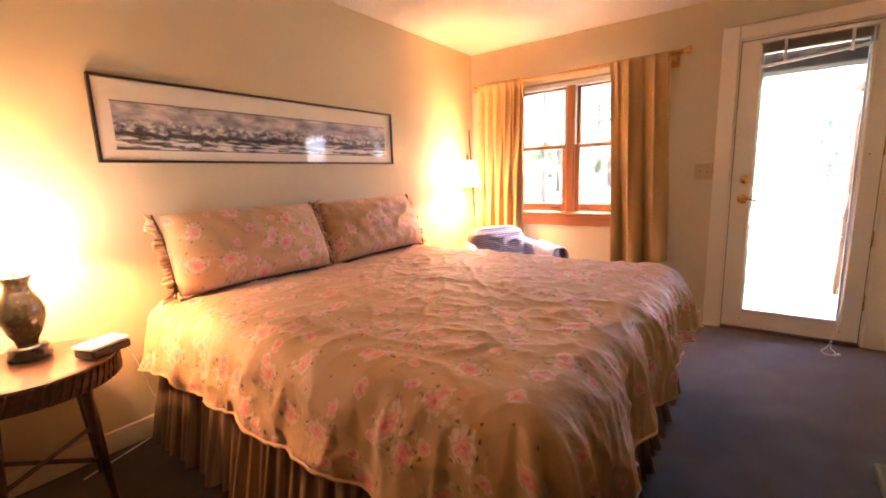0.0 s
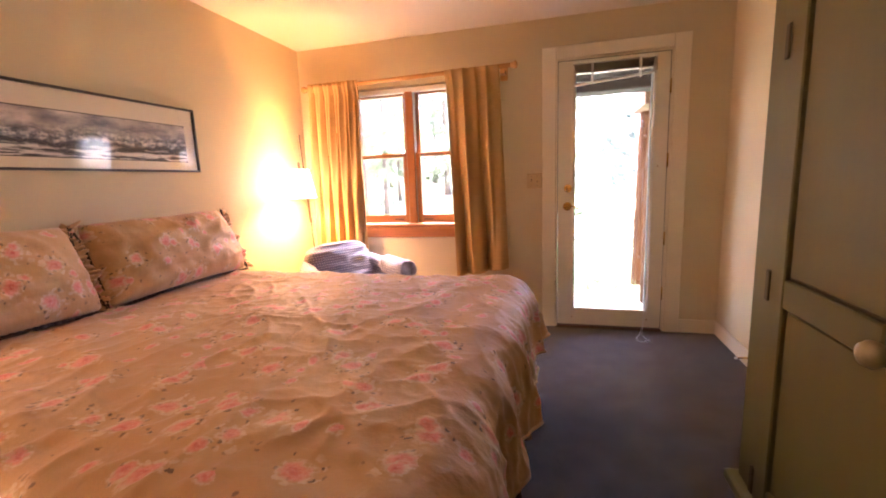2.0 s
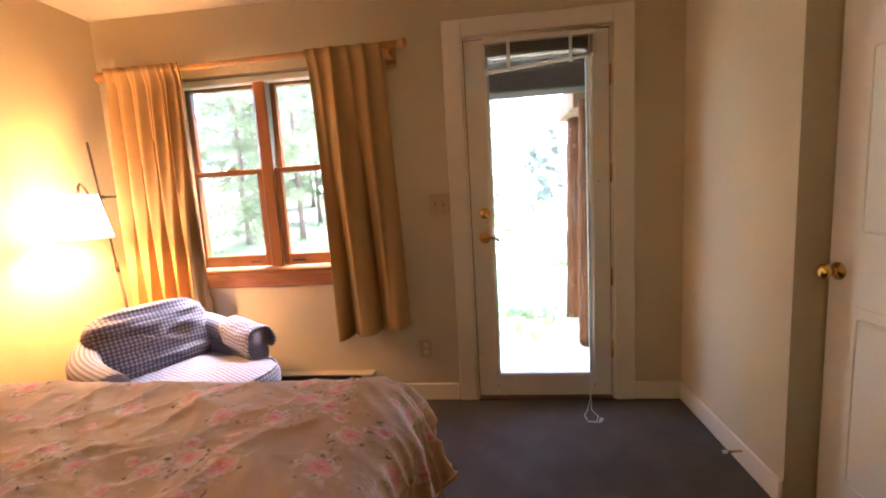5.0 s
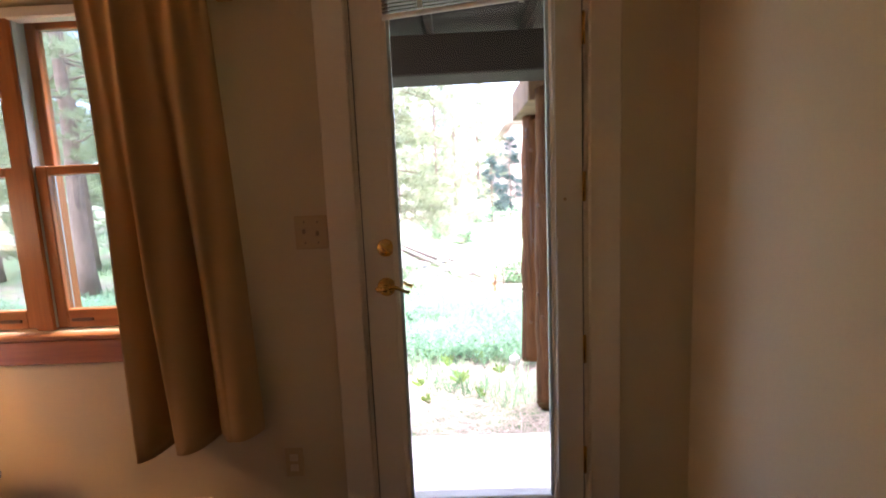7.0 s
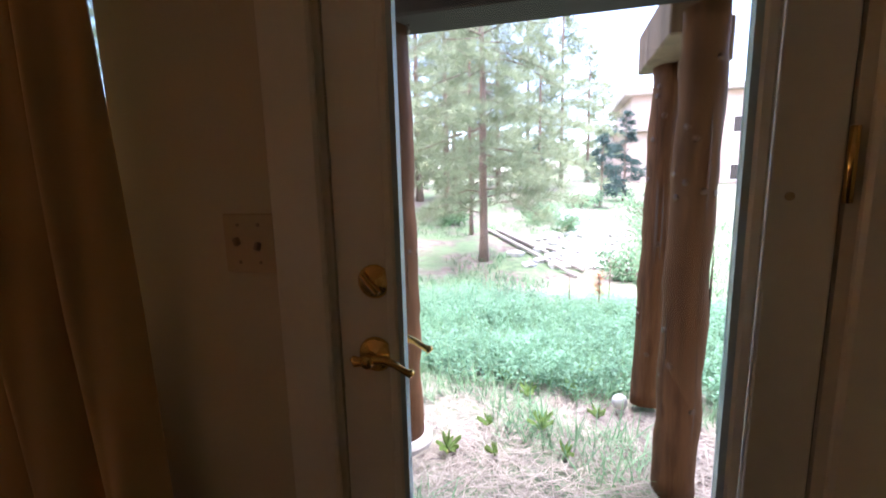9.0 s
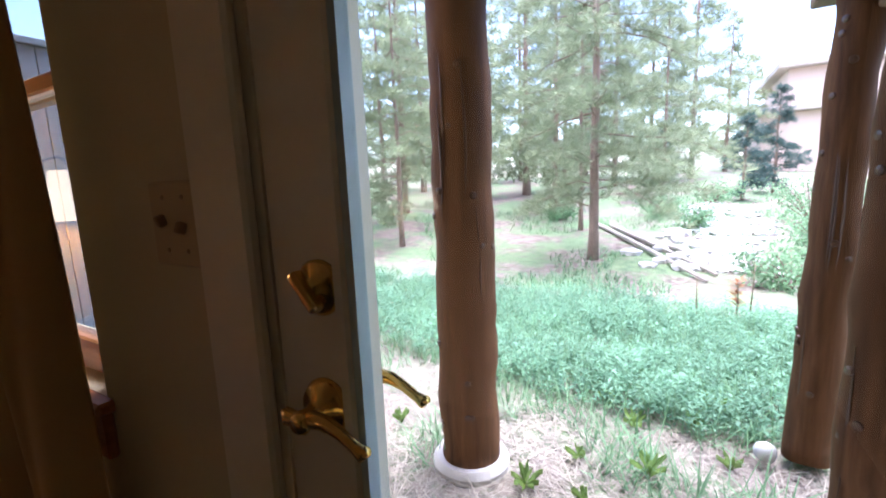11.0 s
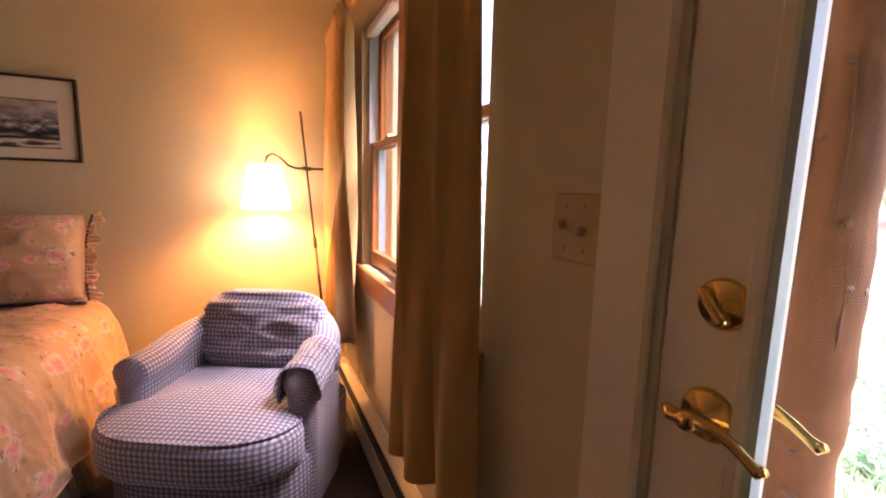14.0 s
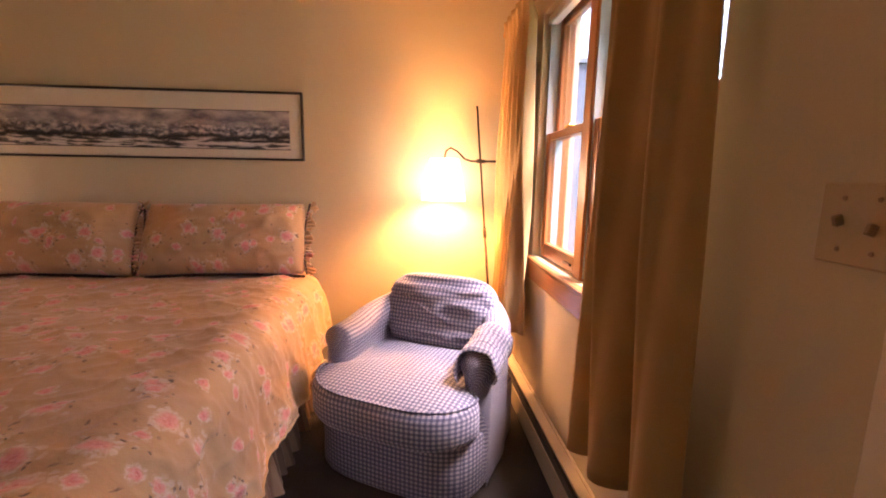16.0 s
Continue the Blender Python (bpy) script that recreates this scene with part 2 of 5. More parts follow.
MATB = plain("cream mat board", (0.77, 0.70, 0.57), 0.8, vary=0.02, big=5, fine=200)
GLASS = glass("screened window glass", tint=(0.70, 0.76, 0.78))
DOORGLASS = glass("door glass")
PICGLASS = glass("picture glass", mirror=0.4)
GINGHAM = gingham("blue gingham cotton")
FLORAL = floral("tan floral cotton")
PANORAMA = panorama("winter panorama print")
SKIRT = stripes("brown striped sateen", (0.27, 0.165, 0.09), (0.17, 0.095, 0.05), 30)
LACE = plain("dark brown lace", (0.10, 0.06, 0.04), 0.8, vary=0.5, big=40, fine=160, relief=0.4)
WHITEC = plain("white cotton", (0.78, 0.74, 0.68), 0.85, vary=0.03, big=5, fine=200)
TEAL = plain("blue grey weatherstrip", (0.42, 0.52, 0.53), 0.4, vary=0.05, big=5, fine=60)
HEAT = plain("cream heater enamel", (0.66, 0.56, 0.39), 0.4, vary=0.05, big=4, fine=60, relief=0.05)
WICKER = wood("dark wicker", (0.03, 0.012, 0.006), (0.12, 0.052, 0.022), 0.5, scale=30, axis=(1, 1, 1))
DARKW = wood("walnut stain", (0.035, 0.014, 0.007), (0.095, 0.04, 0.017), 0.4)
CERAMIC = plain("dark green glaze", (0.016, 0.015, 0.008), 0.25, vary=0.3, big=14, fine=60, relief=0.1, coat=0.5)
SHADE = glowing("lit linen shade", (1.0, 0.78, 0.48), 0.95)
DIMSHADE = glowing("softly lit fabric shade", (1.0, 0.80, 0.52), 0.48)
BLIND = plain("brown blind slat", (0.10, 0.075, 0.06), 0.5, vary=0.1, big=8, fine=60)
BLINDW = plain("white blind rail", (0.72, 0.70, 0.64), 0.4, vary=0.04, big=8, fine=60)
CORD = plain("white cord", (0.82, 0.82, 0.80), 0.6, vary=0.03, big=30, fine=300)
BARK = wood("peeled log", (0.034, 0.014, 0.006), (0.155, 0.070, 0.030), 0.7, scale=9, axis=(1, 1, 0.09), coat=0)
LUMBER = wood("brown porch lumber", (0.10, 0.06, 0.04), (0.24, 0.16, 0.10), 0.8, coat=0)
# Near-black base colour: the shade under the deck is put into it.
SOFFIT = plain("deck boards darkened for shade", (0.016, 0.012, 0.010), 0.9, vary=0.2, big=3, fine=30)
CONCRETE = plain("pale concrete", (0.52, 0.49, 0.45), 0.9, vary=0.12, big=3, fine=70, relief=0.4, depth=0.004)
PINEBARK = plain("pine bark", (0.23, 0.165, 0.13), 0.95, vary=0.35, big=6, fine=26, relief=0.9, depth=0.02, stretch=(1, 1, 0.25))
NEEDLE = leafy("pine needles", (0.30, 0.36, 0.215), vary=0.35, island=0.35)
SPRUCE = leafy("blue spruce needles", (0.085, 0.15, 0.13), vary=0.3, big=2, fine=9, island=0.6)
GRASS = leafy("meadow grass", (0.25, 0.43, 0.23), vary=0.5, big=1.6, fine=9, island=0.6)
HERB = leafy("meadow weed leaf", (0.25, 0.46, 0.29), vary=0.45, big=1.1, fine=6, island=0.65)
STRAW = plain("dry straw", (0.42, 0.365, 0.285), 0.85, vary=0.3, big=2.5, fine=14, relief=0, island=0.75)
LEAFY = leafy("bright weed leaf", (0.28, 0.42, 0.13), vary=0.25, big=5, fine=20, island=0.3)
DEADSTEM = plain("dead brown stem", (0.22, 0.17, 0.11), 0.9, vary=0.25, big=8, fine=40)
RUST = leafy("rusty withered needles", (0.50, 0.24, 0.12), vary=0.3, island=0.4)
STUCCO = plain("pinkish stucco", (0.52, 0.41, 0.35), 0.9, vary=0.06, big=0.4, fine=12)
ROCK = plain("pale river stone", (0.50, 0.49, 0.47), 0.85, vary=0.25, big=1.5, fine=12, relief=0.5)
GREYB = plain("blue grey paint", (0.15, 0.17, 0.20), 0.7, vary=0.06, big=2, fine=30)
WEATHERED = plain("weathered grey log", (0.40, 0.36, 0.32), 0.9, vary=0.25, big=4, fine=30, stretch=(0.2, 1, 1))
SIDING = plain("brown log siding", (0.22, 0.15, 0.10), 0.85, vary=0.2, big=2, fine=20)
BARK.node_tree.nodes["Principled BSDF"].inputs["Specular IOR Level"].default_value = 0.15


# ---- mesh helpers ----
def mesh_object(name, bm, material, smooth=False):
    data = bpy.data.meshes.new(name)
    bm.normal_update()
    bm.to_mesh(data)
    bm.free()
    if material:
        data.materials.append(material)
    if smooth:
        data.shade_smooth()
    return new(name, data)


def part(name, bm, material, parent=None, label="", smooth=False):
    ob = mesh_object(name, bm, material, smooth)
    ob.parent = parent
    if label:
        ob["label"] = label
    return ob


def thing(name, at, label, category, group="", turn=0.0):
    ob = new(name)
    ob.empty_display_size = 0.1
    ob.location, ob.rotation_euler = at, (0, 0, radians(turn))
    return tagged(ob, label, category, group)


def structure(name, bm, material, label, category, smooth=False):
    return tagged(mesh_object(name, bm, material, smooth), label, category, kind="structure")


def box(lo, hi, bevel=0.0, bm=None, segments=1):
    bm = bm or bmesh.new()
    made = bmesh.ops.create_cube(bm, size=1.0)["verts"]
    for v in made:
        v.co = [lo[k] + (v.co[k] + 0.5) * (hi[k] - lo[k]) for k in range(3)]
    if bevel:
        bmesh.ops.bevel(bm, geom=list({e for v in made for e in v.link_edges}), offset=bevel, segments=segments, affect="EDGES", profile=0.5)
    return bm


def tube(points, radius, sides=10, bm=None, cap=True):
    """A pipe along points; radius may be a list."""
    bm = bm or bmesh.new()
    pts = [Vector(p) for p in points]
    rings = []
    side = None
    for k, p in enumerate(pts):
        way = (pts[min(k + 1, len(pts) - 1)] - pts[max(k - 1, 0)]).normalized()
        if side is None:
            side = way.orthogonal().normalized()
        side = (side - way * side.dot(way)).normalized()
        other = way.cross(side)
        r = radius[k] if isinstance(radius, (list, tuple)) else radius
        rings.append([bm.verts.new(p + (side * math.cos(a) + other * math.sin(a)) * r) for a in [2 * math.pi * i / sides for i in range(sides)]])
    for a, b in zip(rings, rings[1:]):
        for i in range(sides):
            bm.faces.new((a[i], a[(i + 1) % sides], b[(i + 1) % sides], b[i]))
    if cap:
        bm.faces.new(rings[0][::-1])
        bm.faces.new(rings[-1])
    return bm


def lathe(profile, steps=32, bm=None, center=(0, 0, 0), cap=True):
    bm = bm or bmesh.new()
    rings = []
    for r, z in profile:
        rings.append([bm.verts.new((center[0] + r * math.cos(a), center[1] + r * math.sin(a), center[2] + z)) for a in [2 * math.pi * i / steps for i in range(steps)]])
    for a, b in zip(rings, rings[1:]):
        for i in range(steps):
            bm.faces.new((a[i], a[(i + 1) % steps], b[(i + 1) % steps], b[i]))
    if cap:
        bm.faces.new(rings[0][::-1])
        bm.faces.new(rings[-1])
    return bm


def sheet(f, nu, nv, uv=None, closed=False):
    """A grid surface f(u, v) with u and v from 0 to 1; uv gives texture metres."""
    bm = bmesh.new()
    layer = bm.loops.layers.uv.new("UVMap")
    rows = [[bm.verts.new(f(i / nu, j / nv)) for j in range(nv + 1)] for i in range(nu + 1)]
    for i in range(nu):
        for j in range(nv):
            face = bm.faces.new((rows[i][j], rows[i + 1][j], rows[i + 1][j + 1], rows[i][j + 1]))
            for loop, (a, b) in zip(face.loops, ((i, j), (i + 1, j), (i + 1, j + 1), (i, j + 1))):
                q = (a / nu, b / nv)
                loop[layer].uv = uv(*q) if uv else q
    return bm


def box_uv(bm):
    """Texture metres by each face's main direction."""
    layer = bm.loops.layers.uv.verify()
    bm.normal_update()
    for face in bm.faces:
        n = [abs(c) for c in face.normal]
        k = n.index(max(n))
        a, b = ((1, 2), (0, 2), (0, 1))[k]
        for loop in face.loops:
            loop[layer].uv = (loop.vert.co[a], loop.vert.co[b])
    return bm


def rough_up(bm, size, amount, seed=0.0):
    for v in bm.verts:
        v.co += Vector(noise.noise_vector(v.co / size + Vector((seed, seed * 1.7, 0)))) * amount
    return bm


def softened(ob, levels=1):
    m = ob.modifiers.new("soft", "SUBSURF")
    m.levels = m.render_levels = levels
    return ob


# ---- the room ----
LEFT, RIGHT, BACK, CEILING = -2.18, 1.14, -6.30, 2.35
WIN = (-1.72, -0.49, 0.85, 1.985)
structure("floor", box((LEFT - 0.15, BACK - 0.15, -0.12), (RIGHT + 1.2, 0.02, 0)), CARPET, "dark charcoal wall-to-wall carpet", "floor")
structure("ceiling", box((LEFT - 0.15, BACK - 0.15, CEILING), (RIGHT + 1.2, 0.18, CEILING + 0.15)), CEIL, "white painted plaster ceiling", "ceiling")
structure("wall_west", box((LEFT - 0.15, BACK - 0.15, 0), (LEFT, 0.0, CEILING)), WALL, "cream painted wall behind the bed", "wall")
structure("wall_south", box((LEFT, BACK - 0.15, 0), (RIGHT + 1.2, BACK, CEILING)), WALL, "cream painted wall", "wall")

# window wall with its two openings
bm = bmesh.new()
x0, x1, z0, z1 = WIN
for lo, hi in (((LEFT - 0.15, 0, 0), (x0, 0.18, CEILING)), ((x0, 0, 0), (x1, 0.18, z0)), ((x0, 0, z1), (x1, 0.18, CEILING)),
               ((x1, 0, 0), (-0.035, 0.18, CEILING)), ((-0.035, 0, 2.075), (0.797, 0.18, CEILING)), ((0.797, 0, 0), (RIGHT + 1.2, 0.18, CEILING))):
    box(lo, hi, bm=bm)
structure("wall_north", bm, WALL, "cream painted wall with window and door openings", "wall")

# east wall with the closet opening
bm = bmesh.new()
for lo, hi in (((RIGHT, -0.845, 0), (RIGHT + 0.14, 0, CEILING)), ((RIGHT, -1.62, 2.06), (RIGHT + 0.14, -0.845, CEILING)), ((RIGHT, BACK, 0), (RIGHT + 0.14, -1.62, CEILING))):
    box(lo, hi, bm=bm)
structure("wall_east", bm, WALL, "cream painted wall with a closet opening", "wall")
bm = bmesh.new()
for lo, hi in (((RIGHT + 0.85, -1.8, 0), (RIGHT + 0.9, -0.6, CEILING)), ((RIGHT + 0.14, -1.85, 0), (RIGHT + 0.9, -1.8, CEILING)), ((RIGHT + 0.14, -0.65, 0), (RIGHT + 0.85, -0.6, CEILING))):
    box(lo, hi, bm=bm)
structure("wall_closet", bm, WALL, "plain inner walls of the closet", "wall")


def baseboard(lo, hi, up=0.105):
    ob = structure("baseboard", box((lo[0], lo[1], 0.0), (hi[0], hi[1], up), 0.006), TRIM, "cream painted wooden baseboard", "baseboard")
    return ob


baseboard((LEFT, BACK, 0), (LEFT + 0.014, -0.0, 0))
baseboard((-0.64, -0.014, 0), (-0.125, 0, 0))
baseboard((0.887, -0.014, 0), (RIGHT, 0, 0))
baseboard((RIGHT - 0.014, -0.845, 0), (RIGHT, -0.014, 0))
baseboard((RIGHT - 0.014, BACK, 0), (RIGHT, -3.2, 0))

# window
win = tagged(new("window_1"), "double oak sash window, four panes, with a deep reveal", "window", kind="structure")
win.location = (0, 0, 0)
mid = -1.195


def frame_bars(x0, x1, z0, z1, y0, y1, w, name, parent, mats=(OAK, OAKX)):
    part(name, box((x0, y0, z0), (x0 + w, y1, z1), 0.004), mats[0], parent)
    part(name, box((x1 - w, y0, z0), (x1, y1, z1), 0.004), mats[0], parent)
    part(name, box((x0 + w, y0 + 0.002, z1 - w), (x1 - w, y1 - 0.002, z1), 0.004), mats[1], parent)
    part(name, box((x0 + w, y0 + 0.002, z0), (x1 - w, y1 - 0.002, z0 + w), 0.004), mats[1], parent)


frame_bars(x0, x1, z0, z1 - 0.012, 0.085, 0.15, 0.022, "window_frame", win)
part("mullion", box((mid - 0.035, 0.02, z0), (mid + 0.035, 0.15, z1 - 0.014), 0.005), OAK, win)
for a, b, side in ((x0 + 0.022, mid - 0.035, 1), (mid + 0.035, x1 - 0.022, -1)):
    # lower sash inside, upper sash outside
    for name, low, high, y0, y1, w in (("lower_sash", z0 + 0.005, 1.445, 0.035, 0.07, 0.042), ("upper_sash", 1.415, z1 - 0.034, 0.075, 0.11, 0.036)):
        sash = part(name, box((a, y0, low), (a + w, y1, high), 0.004), OAK, win)
        part("stile", box((b - w, y0, low), (b, y1, high), 0.004), OAK, sash)
        part("rail", box((a + w, y0 + 0.002, high - 0.032), (b - w, y1 - 0.002, high), 0.004), OAKX, sash)
        part("rail", box((a + w, y0 + 0.002, low), (b - w, y1 - 0.002, low + (0.07 if name == "lower_sash" else 0.032)), 0.004), OAKX, sash)
        pane = part("pane", box((a + w, (y0 + y1) / 2 - 0.002, low + 0.03), (b - w, (y0 + y1) / 2 + 0.002, high - 0.03)), GLASS, sash)
        pane.visible_shadow = False
    # track strip at the side and the finger lift
    part("track", box((a - 0.004, 0.03, z0 + 0.01), (a + 0.004, 0.112, z1 - 0.03)), TEAL, win)
    part("track", box((b - 0.004, 0.03, z0 + 0.01), (b + 0.004, 0.112, z1 - 0.03)), TEAL, win)
    c = b - 0.1 if side > 0 else a + 0.1
    part("finger_lift", box((c - 0.04, 0.028, z0 + 0.03), (c + 0.04, 0.036, z0 + 0.042), 0.002), DARKW, win)
part("roller_blind", box((x0 + 0.004, 0.018, z1 - 0.052), (x1 - 0.004, 0.064, z1 - 0.012), 0.006), BLINDW, win, "raised cream blind at the window head")
part("window_sill", box((x0 - 0.025, -0.028, z0 - 0.025), (x1 + 0.025, 0.035, z0 - 0.001), 0.006), OAKX, win)
part("apron", box((x0 - 0.015, -0.018, z0 - 0.115), (x1 + 0.015, 0.0, z0 - 0.026), 0.004), OAKX, win)
latch = part("sash_lock", box((mid - 0.26, 0.03, 1.445), (mid - 0.20, 0.06, 1.457), 0.003), BRASS, win)

# garden door
door = tagged(new("door_1"), "cream door with one tall glass pane, closed", "door", kind="structure")
for lo, hi in (((0.002, 0, 0.022), (0.1205, 0.044, 2.036)), ((0.6505, 0, 0.022), (0.76, 0.044, 2.036)), ((0.1205, 0, 0.022), (0.6505, 0.044, 0.1605)), ((0.1205, 0, 1.9395), (0.6505, 0.044, 2.036))):
    part("leaf_board", box(lo, hi, 0.003), DOORP, door)
for lo, hi in (((0.102, -0.010, 0.142), (0.121, -0.0002, 1.96)), ((0.650, -0.010, 0.142), (0.669, -0.0002, 1.96)), ((0.121, -0.010, 0.142), (0.650, -0.0002, 0.162)), ((0.121, -0.010, 1.938), (0.650, -0.0002, 1.96))):
    part("glazing_bead", box(lo, hi, 0.004), DOORP, door)
for xa, xb in ((0.1215, 0.1315), (0.6395, 0.6495)):
    part("spacer", box((xa, -0.006, 0.163), (xb, 0.012, 1.937)), TEAL, door, "pale blue-grey glass spacer")
pane = part("pane", box((0.1315, 0.006, 0.1635), (0.6395, 0.010, 1.9365)), DOORGLASS, door)
pane.visible_shadow = False
for z in (0.30, 1.29, 1.80, 0.72):
    hinge = part("hinge", tube([(0.763, -0.006, z - 0.05), (0.763, -0.006, z + 0.05)], 0.006, 10), BRASS, door, "brass hinge", smooth=True)
for x, z in ((0.115, 0.085), (0.665, 0.085), (0.70, 1.25)):
    part("screw_cover", lathe([(0.006, 0), (0.006, 0.002)], 12), PLATE, door).matrix_basis = pose(x, -0.0005, z, 90)
# deadbolt and lever
bolt = part("deadbolt", lathe([(0.031, 0), (0.031, 0.005), (0.026, 0.011), (0.013, 0.013), (0.012, 0.018)], 32), BRASS, door, "polished brass deadbolt", smooth=True)
bolt.matrix_basis = pose(0.078, 0, 1.108, 90)
part("thumb_turn", box((-0.006, -0.025, 0.014), (0.006, 0.025, 0.030), 0.004, segments=2), BRASS, bolt).matrix_basis = pose(0, 0, 0, 0, 0, 40)


def lever_set(y, way, name):
    rose = part(name, lathe([(0.033, 0), (0.033, 0.004), (0.028, 0.012), (0.014, 0.017), (0.011, 0.030), (0.013, 0.042), (0.009, 0.048)], 32), BRASS, door, "polished brass lever handle", smooth=True)
    rose.matrix_basis = pose(0.074, y, 0.97, 90 * way)
    d = 0.034
    pts = [(-0.034, 0.004, d), (-0.025, -0.004, d), (-0.008, -0.002, d), (0.012, 0.003, d), (0.03, 0.004, d), (0.05, -0.003, d), (0.066, -0.012, d), (0.077, -0.017, d), (0.083, -0.012, d)]
    pts = [(a, b * way, c) for a, b, c in pts]
    part("lever", tube(pts, [0.005, 0.010, 0.008, 0.010, 0.008, 0.0065, 0.006, 0.008, 0.005], 14), BRASS, rose, smooth=True)


lever_set(0, 1, "lever_rose")
lever_set(0.044, -1, "outer_lever_rose")

# jamb, stop, casing and threshold
frame_ob = tagged(new("trim"), "cream painted door casing and jamb", "door casing", kind="structure")
for lo, hi in (((-0.035, 0.001, 0), (-0.002, 0.179, 2.075)), ((0.765, 0.001, 0), (0.797, 0.179, 2.075)), ((-0.002, 0.001, 2.042), (0.765, 0.179, 2.075))):
    part("jamb", box(lo, hi), TRIM, frame_ob)
for lo, hi in (((-0.115, -0.018, 0), (-0.012, 0, 2.145)), ((0.778, -0.018, 0), (0.885, 0, 2.145)), ((-0.012, -0.018, 2.053), (0.778, 0, 2.145))):
    part("casing", box(lo, hi, 0.005), TRIM, frame_ob)
part("gap_seal", box((-0.0025, 0.010, 0.02), (0.0015, 0.044, 2.04)), DARKP, frame_ob)
part("gap_seal", box((0.7605, 0.010, 0.02), (0.7645, 0.044, 2.04)), DARKP, frame_ob)
part("gap_seal", box((0, 0.010, 2.0365), (0.7605, 0.044, 2.0415)), DARKP, frame_ob)
part("threshold", box((-0.002, -0.03, 0), (0.765, 0.17, 0.020), 0.006), DARKW, frame_ob, "dark wooden threshold")

# closet door
closet = tagged(new("door_2"), "white six-panel closet door, closed", "door", kind="structure")
cx = RIGHT + 0.105
part("leaf", box((cx, -1.612, 0.012), (cx + 0.034, -0.853, 2.045), 0.003), CLOSET, closet)
for pz0, pz1 in ((0.17, 0.80), (1.0, 1.62), (1.72, 1.94)):
    for py0, py1 in ((-1.19, -0.955), (-1.51, -1.275)):
        panel = part("panel", box((cx - 0.0045, py0, pz0), (cx - 0.0005, py1, pz1), 0.0015), CLOSET, closet)
        part("raised_field", box((cx - 0.017, py0 + 0.035, pz0 + 0.035), (cx - 0.005, py1 - 0.035, pz1 - 0.035), 0.010), CLOSET, panel)
part("knob", lathe([(0.03, 0), (0.03, 0.004), (0.012, 0.008), (0.011, 0.025), (0.024, 0.036), (0.027, 0.048), (0.02, 0.058), (0.006, 0.062)], 24), BRASS, closet, "brass door knob", smooth=True).matrix_basis = pose(cx, -0.895, 0.90, 0, -90)
part("stop", box((cx + 0.036, -0.87, 0), (cx + 0.06, -0.846, 2.06)), TRIM, closet)

# ---- fixtures on the walls ----
plate = thing("switch_plate", (-0.177, 0, 1.173), "ivory plastic double light switch plate on the wall", "light switch")
part("plate", box((-0.058, -0.006, -0.058), (0.058, 0, 0.058), 0.003), PLATE, plate)
for x, tilt in ((-0.023, 20), (0.023, -20)):
    part("toggle", box((-0.0045, -0.013, -0.008), (0.0045, 0, 0.008), 0.002), SWITCH, plate, "dark toggle").matrix_basis = pose(x, -0.006, 0.007 if tilt > 0 else -0.006, tilt)
    for z in (0.036, -0.036):
        part("screw", lathe([(0.0036, 0), (0.003, 0.0012)], 12), SWITCH, plate).matrix_basis = pose(x, -0.006, z, 90)
outlet = thing("wall_outlet", (-0.308, 0, 0.322), "ivory plastic electrical outlet low on the wall", "outlet")
part("plate", box((-0.035, -0.006, -0.057), (0.035, 0, 0.057), 0.003), PLATE, outlet)
for z in (-0.02, 0.02):
    part("socket", box((-0.015, -0.008, z - 0.013), (0.015, -0.0055, z + 0.013), 0.002), HEAT, outlet)
stop = thing("door_stop", (RIGHT - 0.014, -0.61, 0.07), "brass spring door stop on the baseboard", "door stop")
part("stem", tube([(0, 0, 0), (-0.06, 0, -0.004)], 0.005, 10), BRASS, stop, smooth=True)
part("tip", tube([(-0.06, 0, -0.004), (-0.075, 0, -0.005)], 0.008, 10), WHITEC, stop)

heater = thing("baseboard_heater", (-1.38, 0, 0), "long cream metal baseboard heater under the window", "heater")
hx0, hx1 = -0.75, 0.74
part("back_plate", box((hx0, -0.012, 0.0), (hx1, -0.0005, 0.19), 0.002), HEAT, heater)
part("front_panel", box((hx0, -0.068, 0.03), (hx1, -0.062, 0.135), 0.002), HEAT, heater)
part("top_lip", box((hx0, -0.055, 0.178), (hx1, -0.012, 0.186), 0.002), HEAT, heater)
part("slot", box((hx0, -0.060, 0.04), (hx1, -0.0125, 0.165)), DARKP, heater, "dark fin slot")
for a in (hx0 - 0.012, hx1 - 0.06):
    part("end_cap", box((a, -0.072, 0), (a + 0.075, -0.001, 0.195), 0.006), HEAT, heater)

# framed panorama
pic = thing("framed_picture", (LEFT, -2.1525, 1.312), "wide winter mountain panorama in a thin black frame", "picture")
w, h = 1.865, 0.374
for lo, hi in (((0.0, -w / 2, 0), (0.026, w / 2, 0.012)), ((0.0, -w / 2, h - 0.012), (0.026, w / 2, h)), ((0.0, -w / 2, 0.012), (0.026, -w / 2 + 0.012, h - 0.012)), ((0.0, w / 2 - 0.012, 0.012), (0.026, w / 2, h - 0.012))):
    part("frame", box(lo, hi, 0.002), BLACK, pic)
part("mat", box((0.004, -w / 2 + 0.012, 0.012), (0.012, w / 2 - 0.012, h - 0.012)), MATB, pic, "cream mat")
part("print", sheet(lambda u, v: (0.0135, -0.86 + 1.715 * u, 0.062 + 0.205 * v), 40, 6, lambda u, v: (u * 8.4, v)), PANORAMA, pic, "grey winter landscape print")
